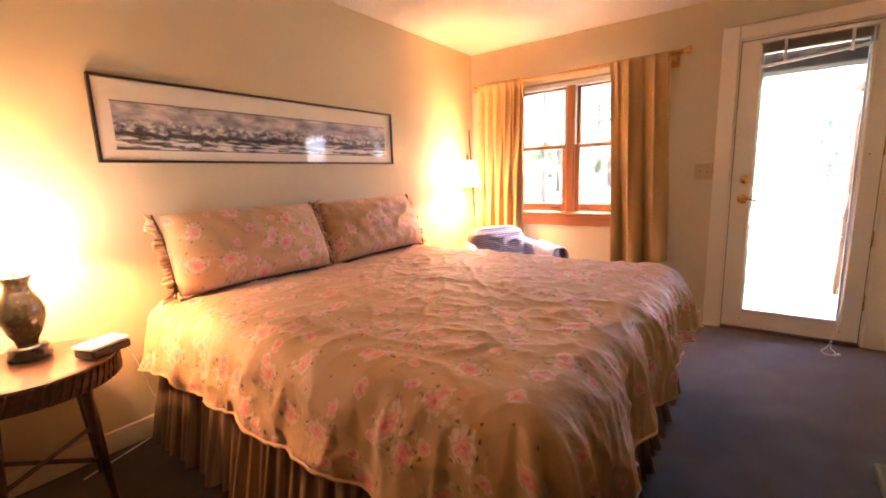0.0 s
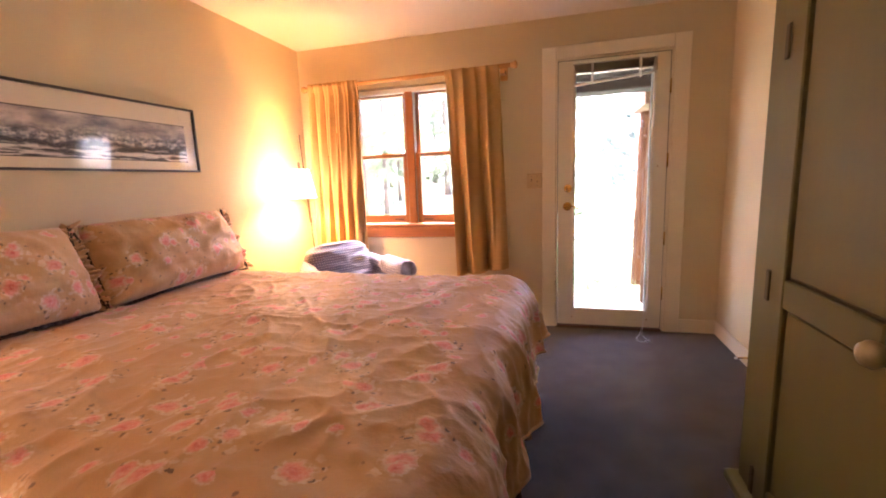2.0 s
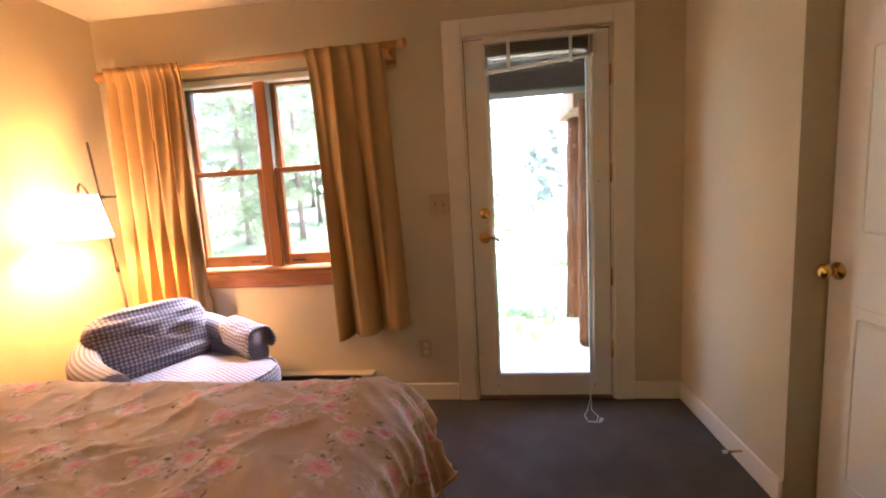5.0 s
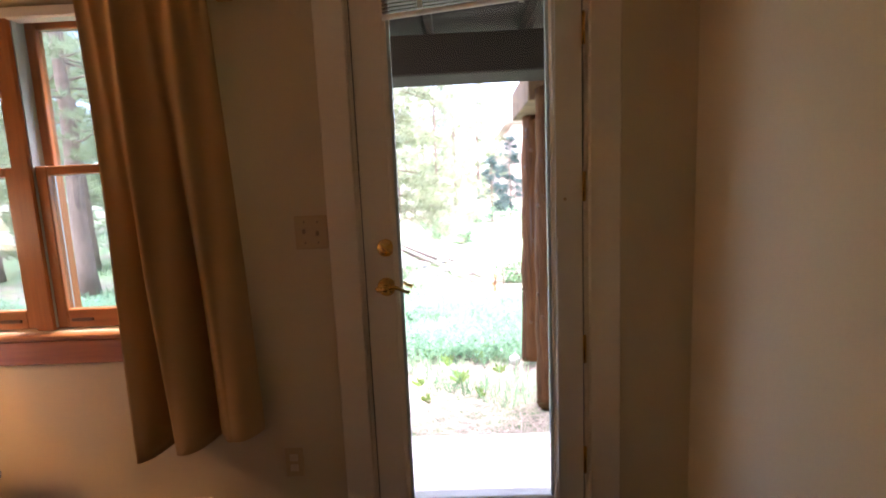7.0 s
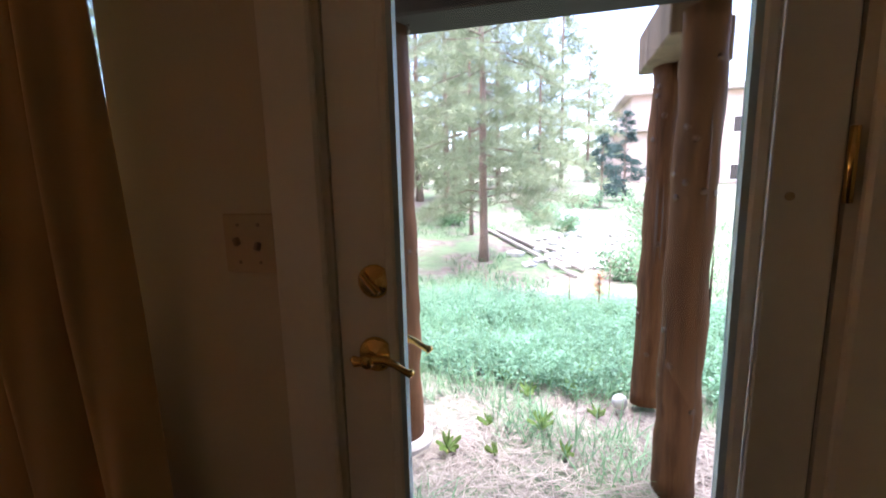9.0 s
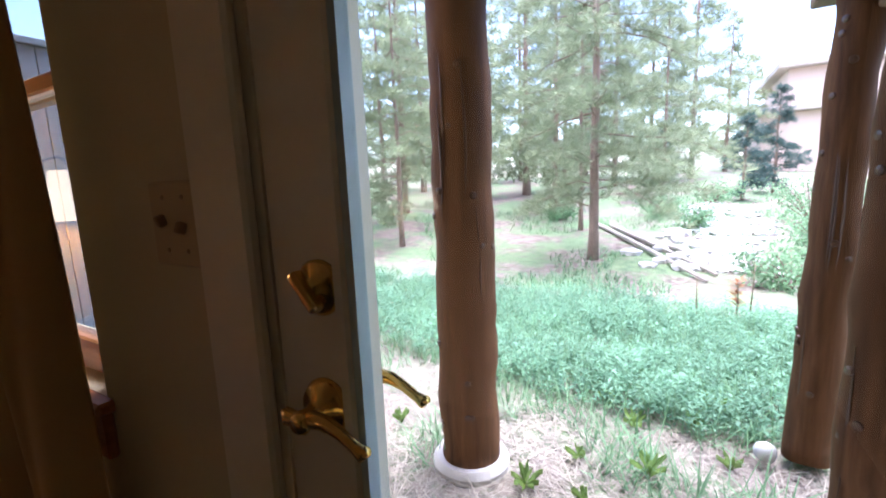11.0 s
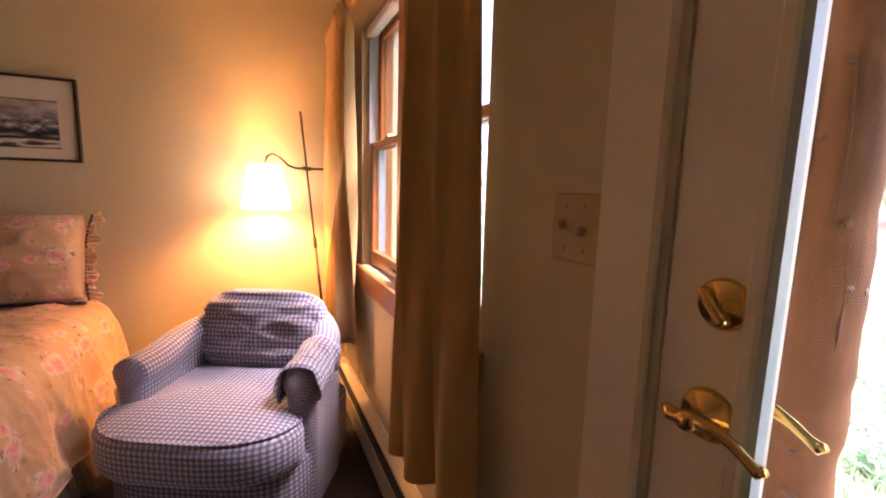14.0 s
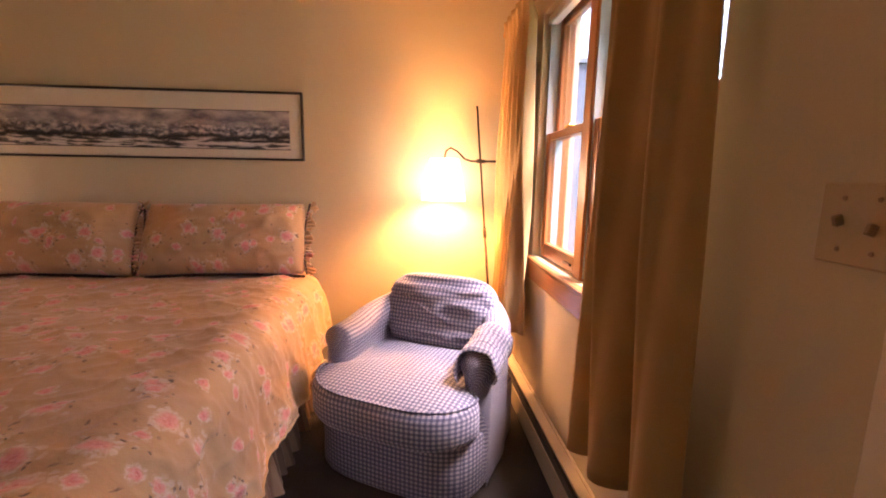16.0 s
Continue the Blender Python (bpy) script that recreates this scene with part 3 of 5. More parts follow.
for lo, hi in (((0.0125, -0.864, 0.058), (0.014, 0.859, 0.062)), ((0.0125, -0.864, 0.267), (0.014, 0.859, 0.271))):
    part("print_border", box(lo, hi), BLACK, pic)
part("pane", box((0.018, -w / 2 + 0.012, 0.012), (0.020, w / 2 - 0.012, h - 0.012)), PICGLASS, pic).visible_shadow = False

# the rest of the house front around the room: unseen, added to block sky
bm = bmesh.new()
for lo, hi in (((-7, 0.02, 2.51), (7, 0.17, 5.2)), ((-7, 0.02, -0.5), (LEFT - 0.16, 0.17, 2.51)), ((RIGHT + 1.22, 0.02, -0.5), (7, 0.17, 2.51))):
    box(lo, hi, bm=bm)
structure("sky_blocking_front", bm, SIDING, "brown outer house front, unseen, added to block sky light", "wall")


# ---- curtains and rod ----
rod = thing("curtain_rod", (-1.2, -0.085, 2.02), "honey-coloured wooden curtain rod with turned ends", "curtain rod")
part("rod", tube([(-0.86, 0, -0.012), (0.86, 0, 0.012)], 0.0165, 14), RODW, rod, smooth=True)
for s in (-1, 1):
    f = part("finial", lathe([(0.017, 0), (0.023, 0.006), (0.017, 0.014), (0.027, 0.024), (0.029, 0.034), (0.022, 0.046), (0.006, 0.05)], 20), RODW, rod, smooth=True)
    f.matrix_basis = pose(s * 0.86, 0, s * 0.012, 0, 90 * s)
    part("bracket", box((s * 0.80 - 0.02, -0.02, -0.045), (s * 0.80 + 0.02, 0.085, -0.014), 0.005), RODW, rod)
    part("bracket_plate", box((s * 0.80 - 0.028, 0.07, -0.08), (s * 0.80 + 0.028, 0.0848, 0.03), 0.004), RODW, rod)


def curtain(xa, xb, ba, bb, za, zb, folds, seed, label):
    top = 1.995
    c = thing("curtain", ((xa + xb) / 2, -0.085, top), label, "curtain", "pair of curtains")
    rnd = random.Random(seed)
    phase = [rnd.uniform(0, 6) for _ in range(4)]

    def shape(u, v):
        left, right = xa + (ba - xa) * v, xb + (bb - xb) * v
        x = left + (right - left) * (u + 0.018 * math.sin(folds * 6.283 * u * 2 + phase[1]))
        amp = 0.010 + (0.030 if folds > 4 else 0.045) * min(1, v * 1.6)
        amp *= 1 - 0.75 * u ** 4 if folds < 4 else 1
        y = amp * math.sin(folds * 6.283 * (u + 0.03 * math.sin(3 * v + phase[0])) + phase[1]) + 0.014 * math.sin(folds * 13.1 * u + phase[2] + v * 2)
        low = za + (zb - za) * u
        head = max(0.0, 1 - v * 16)
        z = top + 0.045 - (top + 0.045 - low) * v
        y = y * (1 - 0.6 * head) - 0.030 * head
        return x - (xa + xb) / 2, y - 0.012 * v + (0.014 * u ** 4 if folds < 4 else 0), z - top

    ob = part("drape", sheet(shape, 90, 46), CURTAIN, c, smooth=True)
    m = ob.modifiers.new("cloth", "SOLIDIFY")
    m.thickness = 0.004
    return c


curtain(-2.03, -1.575, -2.07, -1.60, 0.45, 0.47, 5, 3, "khaki cotton curtain gathered on the rod beside the window")
curtain(-0.845, -0.43, -0.785, -0.378, 0.42, 0.49, 2.3, 8, "khaki cotton curtain with deep folds, flaring down")

# ---- door blind ----
blind = thing("door_blind", (0.388, -0.012, 2.022), "raised mini blind hanging askew over the door glass", "blind")
part("head_rail", box((-0.285, -0.03, -0.022), (0.285, 0.0, 0.004), 0.003), BLINDW, blind)
for k in range(12):
    t = k / 11
    bm = bmesh.new()
    drop_l, drop_r = -0.03 - 0.125 * t, -0.03 - 0.078 * t
    n = [bm.verts.new(p) for p in ((-0.272, -0.027, drop_l), (0.28, -0.027, drop_r), (0.28, -0.002, drop_r + 0.004), (-0.272, -0.002, drop_l + 0.004))]
    bm.faces.new(n)
    slat = part("slat", bm, BLIND, blind)
    slat.modifiers.new("thick", "SOLIDIFY").thickness = 0.0025
part("bottom_rail", tube([(-0.274, -0.014, -0.168), (0.282, -0.014, -0.119)], 0.009, 8), BLINDW, blind, smooth=True)
for x in (-0.15, 0.17):
    part("ladder_tape", box((x - 0.008, -0.030, -0.15), (x + 0.008, -0.0285, -0.02)), BLINDW, blind)
part("wand", tube([(0.262, -0.03, -0.02), (0.264, -0.032, -0.5)], 0.004, 8), BLINDW, blind, "clear white tilt wand", smooth=True)
cord_pts = [(0.275, -0.025, -0.02), (0.272, -0.022, -0.9), (0.268, -0.022, -1.75), (0.245, -0.03, -1.90), (0.235, -0.06, -1.98), (0.21, -0.12, -2.014), (0.175, -0.19, -2.016), (0.18, -0.25, -2.016), (0.22, -0.26, -2.016), (0.245, -0.20, -2.016), (0.225, -0.13, -2.014), (0.24, -0.06, -1.96), (0.27, -0.03, -1.85), (0.276, -0.022, -0.9)]
part("cord", tube(cord_pts, 0.0018, 6), CORD, blind, "thin white pull cord looped on the carpet", smooth=True)
part("cord_tassel", tube([(0.235, -0.265, -2.013), (0.255, -0.235, -2.013)], [0.005, 0.009], 10), CORD, blind, smooth=True)

# ---- bed ----
BX0, BX1, BY0, BY1, BTOP = -2.12, -0.135, -3.035, -1.135, 0.685
bed = thing("bed", (-1.15, -2.095, 0), "king bed with a pleated brown skirt", "bed")
part("base", box((-0.97, -0.90, 0.02), (0.94, 0.90, 0.33), 0.02), DARKW, bed)
part("mattress", box((-0.97, -0.92, 0.33), (0.98, 0.92, 0.63), 0.06, segments=3), WHITEC, bed, "white mattress")
part("headboard", box((-1.028, -0.80, 0.0), (-0.99, 0.80, 0.96), 0.012), DARKW, bed, "low walnut headboard")
for y in (-0.19,):
    part("finial", lathe([(0.012, 0), (0.02, 0.012), (0.012, 0.025), (0.024, 0.045), (0.024, 0.09), (0.018, 0.115), (0.004, 0.13)], 16, center=(-1.009, y, 0.93)), DARKW, bed, smooth=True)


def skirt(points, name):
    length = [0.0]
    for a, b in zip(points, points[1:]):
        length.append(length[-1] + math.dist(a, b))
    total = length[-1]

    def shape(u, v):
        s = u * total
        k = max(i for i in range(len(points) - 1) if length[i] <= s + 1e-6)
        a, b = points[k], points[k + 1]
        f = (s - length[k]) / (length[k + 1] - length[k])
        nx, ny = (b[1] - a[1]), -(b[0] - a[0])
        n = math.hypot(nx, ny)
        wave = (0.006 + 0.016 * v) * (math.sin(s * 88 + 2.6 * math.sin(s * 7) + 1.5 * noise.noise((s * 6, v, 2))) + 0.7 * math.sin(s * 37 + 2 * math.sin(s * 5))) + 0.055 * v
        return a[0] + (b[0] - a[0]) * f + nx / n * wave, a[1] + (b[1] - a[1]) * f + ny / n * wave, 0.38 - 0.368 * v

    return part(name, sheet(shape, int(total * 150), 10, lambda u, v: (u * total, v * 0.38)), SKIRT, bed, "brown striped pleated bed skirt", smooth=True)


skirt([(-0.95, -0.905), (0.945, -0.905)], "skirt")
skirt([(0.955, -0.89), (0.955, 0.89)], "skirt")
skirt([(0.945, 0.905), (-0.95, 0.905)], "skirt")

comforter = thing("comforter", (-1.15, -2.095, BTOP), "tan comforter with pink rose print, rumpled, hanging over the bed", "bedding")
R = 0.13
ix0, ix1, iy0, iy1 = BX0 + 0.06, BX1 - R, BY0 + R, BY1 - R
FAR, NEAR, FOOT = R * 1.571 + 0.27, R * 1.571 + 0.165, R * 1.571 + 0.20


def drape(u, v):
    """Cloth metres to a place: flat on top, rolled over the edges, hanging in soft folds."""
    px, py = min(u, ix1), min(max(v, iy0), iy1)
    dx, dy = u - px, v - py
    over = math.hypot(dx, dy)
    wrinkle = 0.012 * noise.noise((u * 1.6, v * 2.2, 0.3)) + 0.007 * noise.noise((u * 5 + v * 2, v * 4, 4.1)) + 0.004 * noise.noise((u * 13, v * 11, 9.0))
    ridge = 1 - abs(noise.noise((u * 2.3 - v * 1.2, v * 3.1 + u, 7.7)))
    wrinkle += 0.009 * ridge ** 7 + 0.006 * (1 - abs(noise.noise((u * 1.1 + v * 5.2, v * 1.3 - u * 4.4, 3.4)))) ** 10 + 0.0035 * (1 - abs(noise.noise((u * 7.5 - v * 4, v * 8.5 + u * 3, 1.1)))) ** 8 + 0.008 * (1 - abs(noise.noise((u * 4.2 + v * 3.4, v * 1.6 - u * 1.1, 5.2)))) ** 9 + 0.007 * (1 - abs(noise.noise((u * 6.1, v * 3.0 - u * 2, 2.2)))) ** 8
    if over < 1e-6:
        return Vector((px, py, BTOP + wrinkle))
    ox, oy = dx / over, dy / over
    turn = min(over, R * 1.571)
    out, down = R * math.sin(turn / R), R * (1 - math.cos(turn / R))
    rest = over - turn
    along = (u if abs(oy) > abs(ox) else v)
    deep = 1.1 if ox > 0.5 else 0.62
    fold = deep * min(1, over / 0.35) * (0.022 * math.sin(along * 21 + 2.2 * noise.noise((along * 2, 1, 1))) + 0.026 * noise.noise((along * 6.5, over * 1.5, 3.3)))
    corner = abs(ox * oy) * 2
    strip = over if abs(oy) > abs(ox) else over + 3.0
    fold += deep * min(1, over / 0.22) * (0.024 * (1 - abs(noise.noise((along * 8.5, strip * 1.1, 6.6)))) ** 4 + 0.007 * (1 - abs(noise.noise((along * 19 + strip * 3, strip * 2.0, 1.9)))) ** 4)
    fold += min(1, over / 0.2) * (0.011 * (1 - abs(noise.noise((u * 4.0 + v * 4.5, v * 5.5 - u * 3.5, 2.6)))) ** 6 + 0.004 * (1 - abs(noise.noise((u * 11 - v * 7, v * 12 + u * 6, 9.6)))) ** 6)
    fold += corner * 0.055 * min(1, over / 0.4) * math.sin(math.atan2(oy, ox) * 11)
    out += rest * 0.16 + fold + 0.4 * wrinkle
    down += rest * (0.97 - 0.30 * corner)
    return Vector((px + ox * out, py + oy * out, BTOP - down + wrinkle * (1 - turn / (R * 1.571)) * 0.8))


def bed_cloth(u, v):
    sway = 1 + 0.10 * noise.noise((u * 5, v * 5, 8.0))
    a = ix0 + u * (ix1 + FOOT * sway - ix0)
    b = iy0 - NEAR * sway + v * (iy1 - iy0 + (NEAR + FAR) * sway)
    return drape(a, b) - Vector((-1.15, -2.095, BTOP))


cloth = part("cover", sheet(bed_cloth, 280, 310, lambda u, v: (u * (ix1 + FOOT - ix0), v * (iy1 - iy0 + NEAR + FAR))), FLORAL, comforter, smooth=True)
cm = cloth.modifiers.new("filling", "SOLIDIFY")
cm.thickness, cm.offset = 0.022, -1
ends = [(k / 180, 0.0) for k in range(181)] + [(1.0, k / 180) for k in range(1, 181)] + [(1 - k / 180, 1.0) for k in range(1, 181)]
part("hem", tube([bed_cloth(u, v) for u, v in ends], 0.006, 6), FLORAL, comforter, "stitched hem along the lower edge", smooth=True)


def pillow(name, at, m, w, h, d, material, seed, ruffle, label):
    p = thing(name, at, label, "pillow", "bed pillows")

    def shell(sign):
        def f(u, v):
            a, b = 2 * u - 1, 2 * v - 1
            e = max(0.0, (1 - abs(a) ** 3.4) * (1 - abs(b) ** 3.0)) ** 0.6
            pinch = 1 - 0.06 * abs(a) ** 3 * abs(b) ** 3
            x, z = a * w / 2 * (1 - 0.05 * (1 - b * b)) * (1 - 0.04 * max(0, b)) * pinch, b * h / 2 * (1 - 0.07 * (1 - a * a)) * pinch
            wr = 0.018 * noise.noise((a * 2.2 + seed, b * 2.0, sign)) + 0.008 * noise.noise((a * 6 + seed, b * 5, sign))
            wr += 0.022 * (1 - abs(noise.noise((a * 3 + seed, b * 1.4 + a, 2.0)))) ** 7 + 0.016 * (1 - abs(noise.noise((a * 1.8 - b * 2.4 + seed, b * 2 + a * 1.2, 6.0)))) ** 8
            return x, sign * (d / 2 * e + wr * e), z
        return f

    bm = sheet(shell(1), 44, 30, lambda u, v: (u * w + seed, v * h))
    other = sheet(shell(-1), 44, 30, lambda u, v: (u * w + seed, v * h))
    spare = bpy.data.meshes.new("spare")
    other.to_mesh(spare)
    other.free()
    bm.from_mesh(spare)
    bpy.data.meshes.remove(spare)
    bmesh.ops.remove_doubles(bm, verts=bm.verts, dist=0.0004)
    bmesh.ops.recalc_face_normals(bm, faces=bm.faces)
    body = part("case", bm, material, p, smooth=True)
    body.matrix_basis = m
    if ruffle:
        for side in (-1, 1):
            def frill(u, v):
                b = 2 * u - 1
                x = side * (w / 2 * (1 - 0.05 * (1 - b * b)) - 0.012 + (0.046 + 0.012 * math.sin(u * 31 + seed)) * v)
                return x, (0.003 + 0.008 * v) * math.sin(u * 120 + seed + 2 * math.sin(u * 17)) + 0.016 * v * math.sin(u * 23 + seed), b * h / 2 * (0.93 + 0.09 * v)
            fr = part("ruffle", sheet(frill, 260, 4, lambda u, v: (v * 0.06 + seed, u * h)), material, p, "gathered edge ruffle", smooth=True)
            fr.modifiers.new("cloth", "SOLIDIFY").thickness = 0.003
            fr.matrix_basis = m
            edge = [(side * (w / 2 * (1 - 0.05 * (1 - b * b)) - 0.006), 0.004 * math.sin(b * 90), b * h / 2 * 0.95) for b in [k / 60 - 1 for k in range(121)]]
            part("lace_trim", tube(edge, 0.0065, 6), LACE, p, "dark gathered lace trim", smooth=True).matrix_basis = m
        low = [(a * w / 2 * 0.96, -0.012 + 0.005 * math.sin(a * 110), -h / 2 * (1 - 0.07 * (1 - a * a)) - 0.003) for a in [k / 80 - 1 for k in range(161)]]
        part("lace_trim", tube(low, 0.0075, 6), LACE, p, "dark gathered lace trim", smooth=True).matrix_basis = m
    return p


turn_bed = pose(0, 0, 0, 0, 0, 90)
for y, seed, r, lab in ((-2.51, 1.0, 0.4, "tan rose-print pillow sham with ruffled ends, leaning on the headboard"), (-1.62, 5.3, -0.6, "tan rose-print pillow sham with ruffled ends, leaning on the headboard")):
    pillow("pillow", (-2.005, y, 0.885), turn_bed @ pose(0, 0, 0, -22, r, 0), 0.90, 0.42, 0.23, FLORAL, seed, True, lab)

# ---- night table with lamp ----
TX, TY, TZ = -1.925, -3.45, 0.60
table = thing("night_table", (TX, TY, 0), "round dark wicker night table with a glass top", "table")
part("apron_ring", lathe([(0.232, 0.50), (0.246, 0.505), (0.25, 0.54), (0.243, 0.582), (0.215, 0.582), (0.215, 0.50)], 48, cap=False), WICKER, table, "woven wicker apron", smooth=True)
part("tabletop", lathe([(0.0, 0.568), (0.238, 0.568), (0.246, 0.578), (0.246, 0.586), (0.238, 0.590), (0.0, 0.590)], 48, cap=False), WICKER, table, smooth=False)
for k in range(56):
    a0 = 2 * math.pi * k / 56
    part("weave_strand", tube([(0.249 * math.cos(a0 + s * 0.05), 0.249 * math.sin(a0 + s * 0.05), 0.508 + 0.07 * (s + 1) / 2) for s in (-1, 0, 1)], 0.0065, 6), WICKER, table)
part("glass_top", lathe([(0.0, 0.5905), (0.248, 0.5905), (0.25, 0.5935), (0.248, 0.5975), (0.0, 0.5975)], 48, cap=False), PICGLASS, table, "clear glass top")
for k in range(4):
    a0 = radians(38 + 90 * k)
    c, s = math.cos(a0), math.sin(a0)
    part("leg", tube([(0.17 * c, 0.17 * s, 0.52), (0.185 * c, 0.185 * s, 0.3), (0.21 * c, 0.21 * s, 0.0)], [0.02, 0.017, 0.013], 12), DARKW, table, smooth=True)
part("stretcher", tube([(0.19 * math.cos(radians(38)), 0.19 * math.sin(radians(38)), 0.2), (-0.19 * math.cos(radians(38)), -0.19 * math.sin(radians(38)), 0.2)], 0.009, 8), DARKW, table, smooth=True)
part("stretcher", tube([(0.19 * math.cos(radians(128)), 0.19 * math.sin(radians(128)), 0.218), (-0.19 * math.cos(radians(128)), -0.19 * math.sin(radians(128)), 0.218)], 0.009, 8), DARKW, table, smooth=True)


def shade_mesh(r0, r1, z0, z1, steps=40, pleats=0):
    bm = bmesh.new()
    rings = []
    for r, z in ((r1, z1), (r0, z0), (r0 - 0.004, z0), (r1 - 0.004, z1)):
        rings.append([bm.verts.new((r * math.cos(a), r * math.sin(a), z)) for a in [2 * math.pi * i / steps for i in range(steps)]])
    rings.append(rings[0])
    for a, b in zip(rings, rings[1:]):
        for i in range(steps):
            bm.faces.new((a[i], b[i], b[(i + 1) % steps], a[(i + 1) % steps]))
    return bm


tl = thing("table_lamp", (-1.98, -3.44, TZ - 0.0025), "lit table lamp with dark green vase base and white shade", "lamp")
part("foot", lathe([(0.062, 0), (0.066, 0.012), (0.055, 0.03), (0.06, 0.042), (0.045, 0.055)], 32), CERAMIC, tl, smooth=True)
part("vase", lathe([(0.03, 0.05), (0.034, 0.07), (0.05, 0.10), (0.064, 0.145), (0.067, 0.18), (0.057, 0.215), (0.040, 0.25), (0.034, 0.275), (0.045, 0.30), (0.052, 0.308)], 36), CERAMIC, tl, "dark green glazed vase", smooth=True)
part("stem", tube([(0, 0, 0.30), (0, 0, 0.42)], 0.008, 10), BRASS, tl, smooth=True)
part("finial", lathe([(0.004, 0.58), (0.010, 0.59), (0.008, 0.605), (0.002, 0.615)], 14), BRASS, tl, smooth=True)
part("harp", tube([(0, -0.02, 0.36), (0, -0.05, 0.44), (0, -0.03, 0.56), (0, 0, 0.585), (0, 0.03, 0.56), (0, 0.05, 0.44), (0, 0.02, 0.36)], 0.003, 6), BRASS, tl, smooth=True)
part("shade", shade_mesh(0.185, 0.105, 0.345, 0.575), DIMSHADE, tl, "glowing white fabric shade", smooth=True)

phone = thing("telephone", (-1.80, -3.27, 0.5975), "small white telephone with a dark side on the glass", "telephone", turn=20)
part("body", box((-0.05, -0.07, 0.0), (0.05, 0.07, 0.032), 0.008, segments=2), DARKP, phone)
part("cover", box((-0.052, -0.072, 0.032), (0.052, 0.072, 0.046), 0.006, segments=2), WHITEC, phone)
cable = thing("lamp_cord", (-2.15, -3.05, 0), "thin pale lamp cord hanging down to the floor", "cord")
part("cord", tube([(0.06, -0.17, 0.56), (0.0, -0.06, 0.5), (-0.01, -0.02, 0.4), (-0.005, 0.02, 0.22), (-0.012, 0.06, 0.13), (0.012, 0.02, 0.02), (0.03, -0.10, 0.006), (0.1, -0.3, 0.006)], 0.003, 6), CORD, cable, smooth=True)
part("plug", box((-0.014, 0.045, 0.10), (0.012, 0.085, 0.15), 0.006), WHITEC, cable)

# ---- floor lamp ----
fl = thing("floor_lamp", (-2.07, -0.10, 0), "slim bronze floor lamp with a lit white shade", "lamp")
part("foot", lathe([(0.10, 0.0), (0.10, 0.008), (0.03, 0.018), (0.012, 0.03)], 28), IRON, fl, smooth=True)
part("pole", tube([(0, 0, 0.02), (0, -0.084, 0.90)], 0.0075, 10), IRON, fl, smooth=True)
part("collar", tube([(0, -0.083, 0.89), (0, -0.088, 0.945)], 0.0105, 12), IRON, fl, smooth=True)
part("upper_pole", tube([(0, -0.084, 0.90), (0, -0.15, 1.625)], 0.0055, 10), IRON, fl, smooth=True)
part("clamp", tube([(0.002, -0.1, 1.324), (0.004, -0.145, 1.327)], 0.011, 10), IRON, fl, smooth=True)
arm = [(0.0, -0.03, 1.326), (0.0, -0.12, 1.325), (0.01, -0.18, 1.325), (0.03, -0.22, 1.338), (0.05, -0.26, 1.375), (0.07, -0.30, 1.392), (0.085, -0.325, 1.375), (0.09, -0.335, 1.33)]
part("arm", tube(arm, 0.006, 10), IRON, fl, "curved bronze swing arm", smooth=True)
part("arm_hook", tube([(0.012, -0.012, 1.334), (0, -0.028, 1.327), (-0.012, -0.012, 1.320)], 0.0045, 8), IRON, fl, smooth=True)
part("shade", shade_mesh(0.120, 0.078, 1.105, 1.33), SHADE, fl, "glowing white fabric shade", smooth=True).location = (0.09, -0.335, 0)
part("shade_trim", lathe([(0.1215, 1.103), (0.1225, 1.111), (0.1205, 1.112)], 40, cap=False), WHITEC, fl).location = (0.09, -0.335, 0)

# ---- armchair ----
AX, AY, AT = -1.49, -0.55, -27.0
chair = thing("armchair", (AX, AY, 0), "tub armchair in blue and white gingham cover", "armchair", turn=AT)


def slab(outline, z0, z1, bulge=0.0, rounding=0.04, seed=0.0):
    """A cushion with a given outline in plan, rounded top and bottom."""
    bm = bmesh.new()
    cx = sum(p[0] for p in outline) / len(outline)
    cy = sum(p[1] for p in outline) / len(outline)
    rings = []
    levels = [(z0, rounding), (z0 + rounding * 0.3, rounding * 0.3), (z0 + rounding, 0), (z1 - rounding, 0), (z1 - rounding * 0.3, rounding * 0.3), (z1, rounding), (z1 + bulge * 0.5, 0.13), (z1 + bulge, 0.24)]
    for z, inset in levels:
        ring = []
        for x, y in outline:
            d = math.hypot(x - cx, y - cy)
            k = max(0.0, 1 - inset / d)
            ring.append(bm.verts.new((cx + (x - cx) * k, cy + (y - cy) * k, z)))
        rings.append(ring)
    n = len(outline)
    for a, b in zip(rings, rings[1:]):
        for i in range(n):
            bm.faces.new((a[i], a[(i + 1) % n], b[(i + 1) % n], b[i]))
    bm.faces.new(rings[0][::-1])
    bm.faces.new(rings[-1])
    rough_up(bm, 0.2, 0.006, seed)
    return box_uv(bm)


def ellipse_front(front, back, half, count=40, power=3.0):
    pts = []
    for i in range(count):
        a = 2 * math.pi * i / count
        c, s = math.cos(a), math.sin(a)
        x = math.copysign(abs(c) ** (2 / power), c)
        y = math.copysign(abs(s) ** (2 / power), s)
        pts.append((x * front if x > 0 else x * back, y * half))
    return pts


part("base", slab(ellipse_front(0.40, 0.40, 0.372, 56, 4.0), 0.015, 0.27, 0, 0.02, 1.0), GINGHAM, chair, smooth=True)


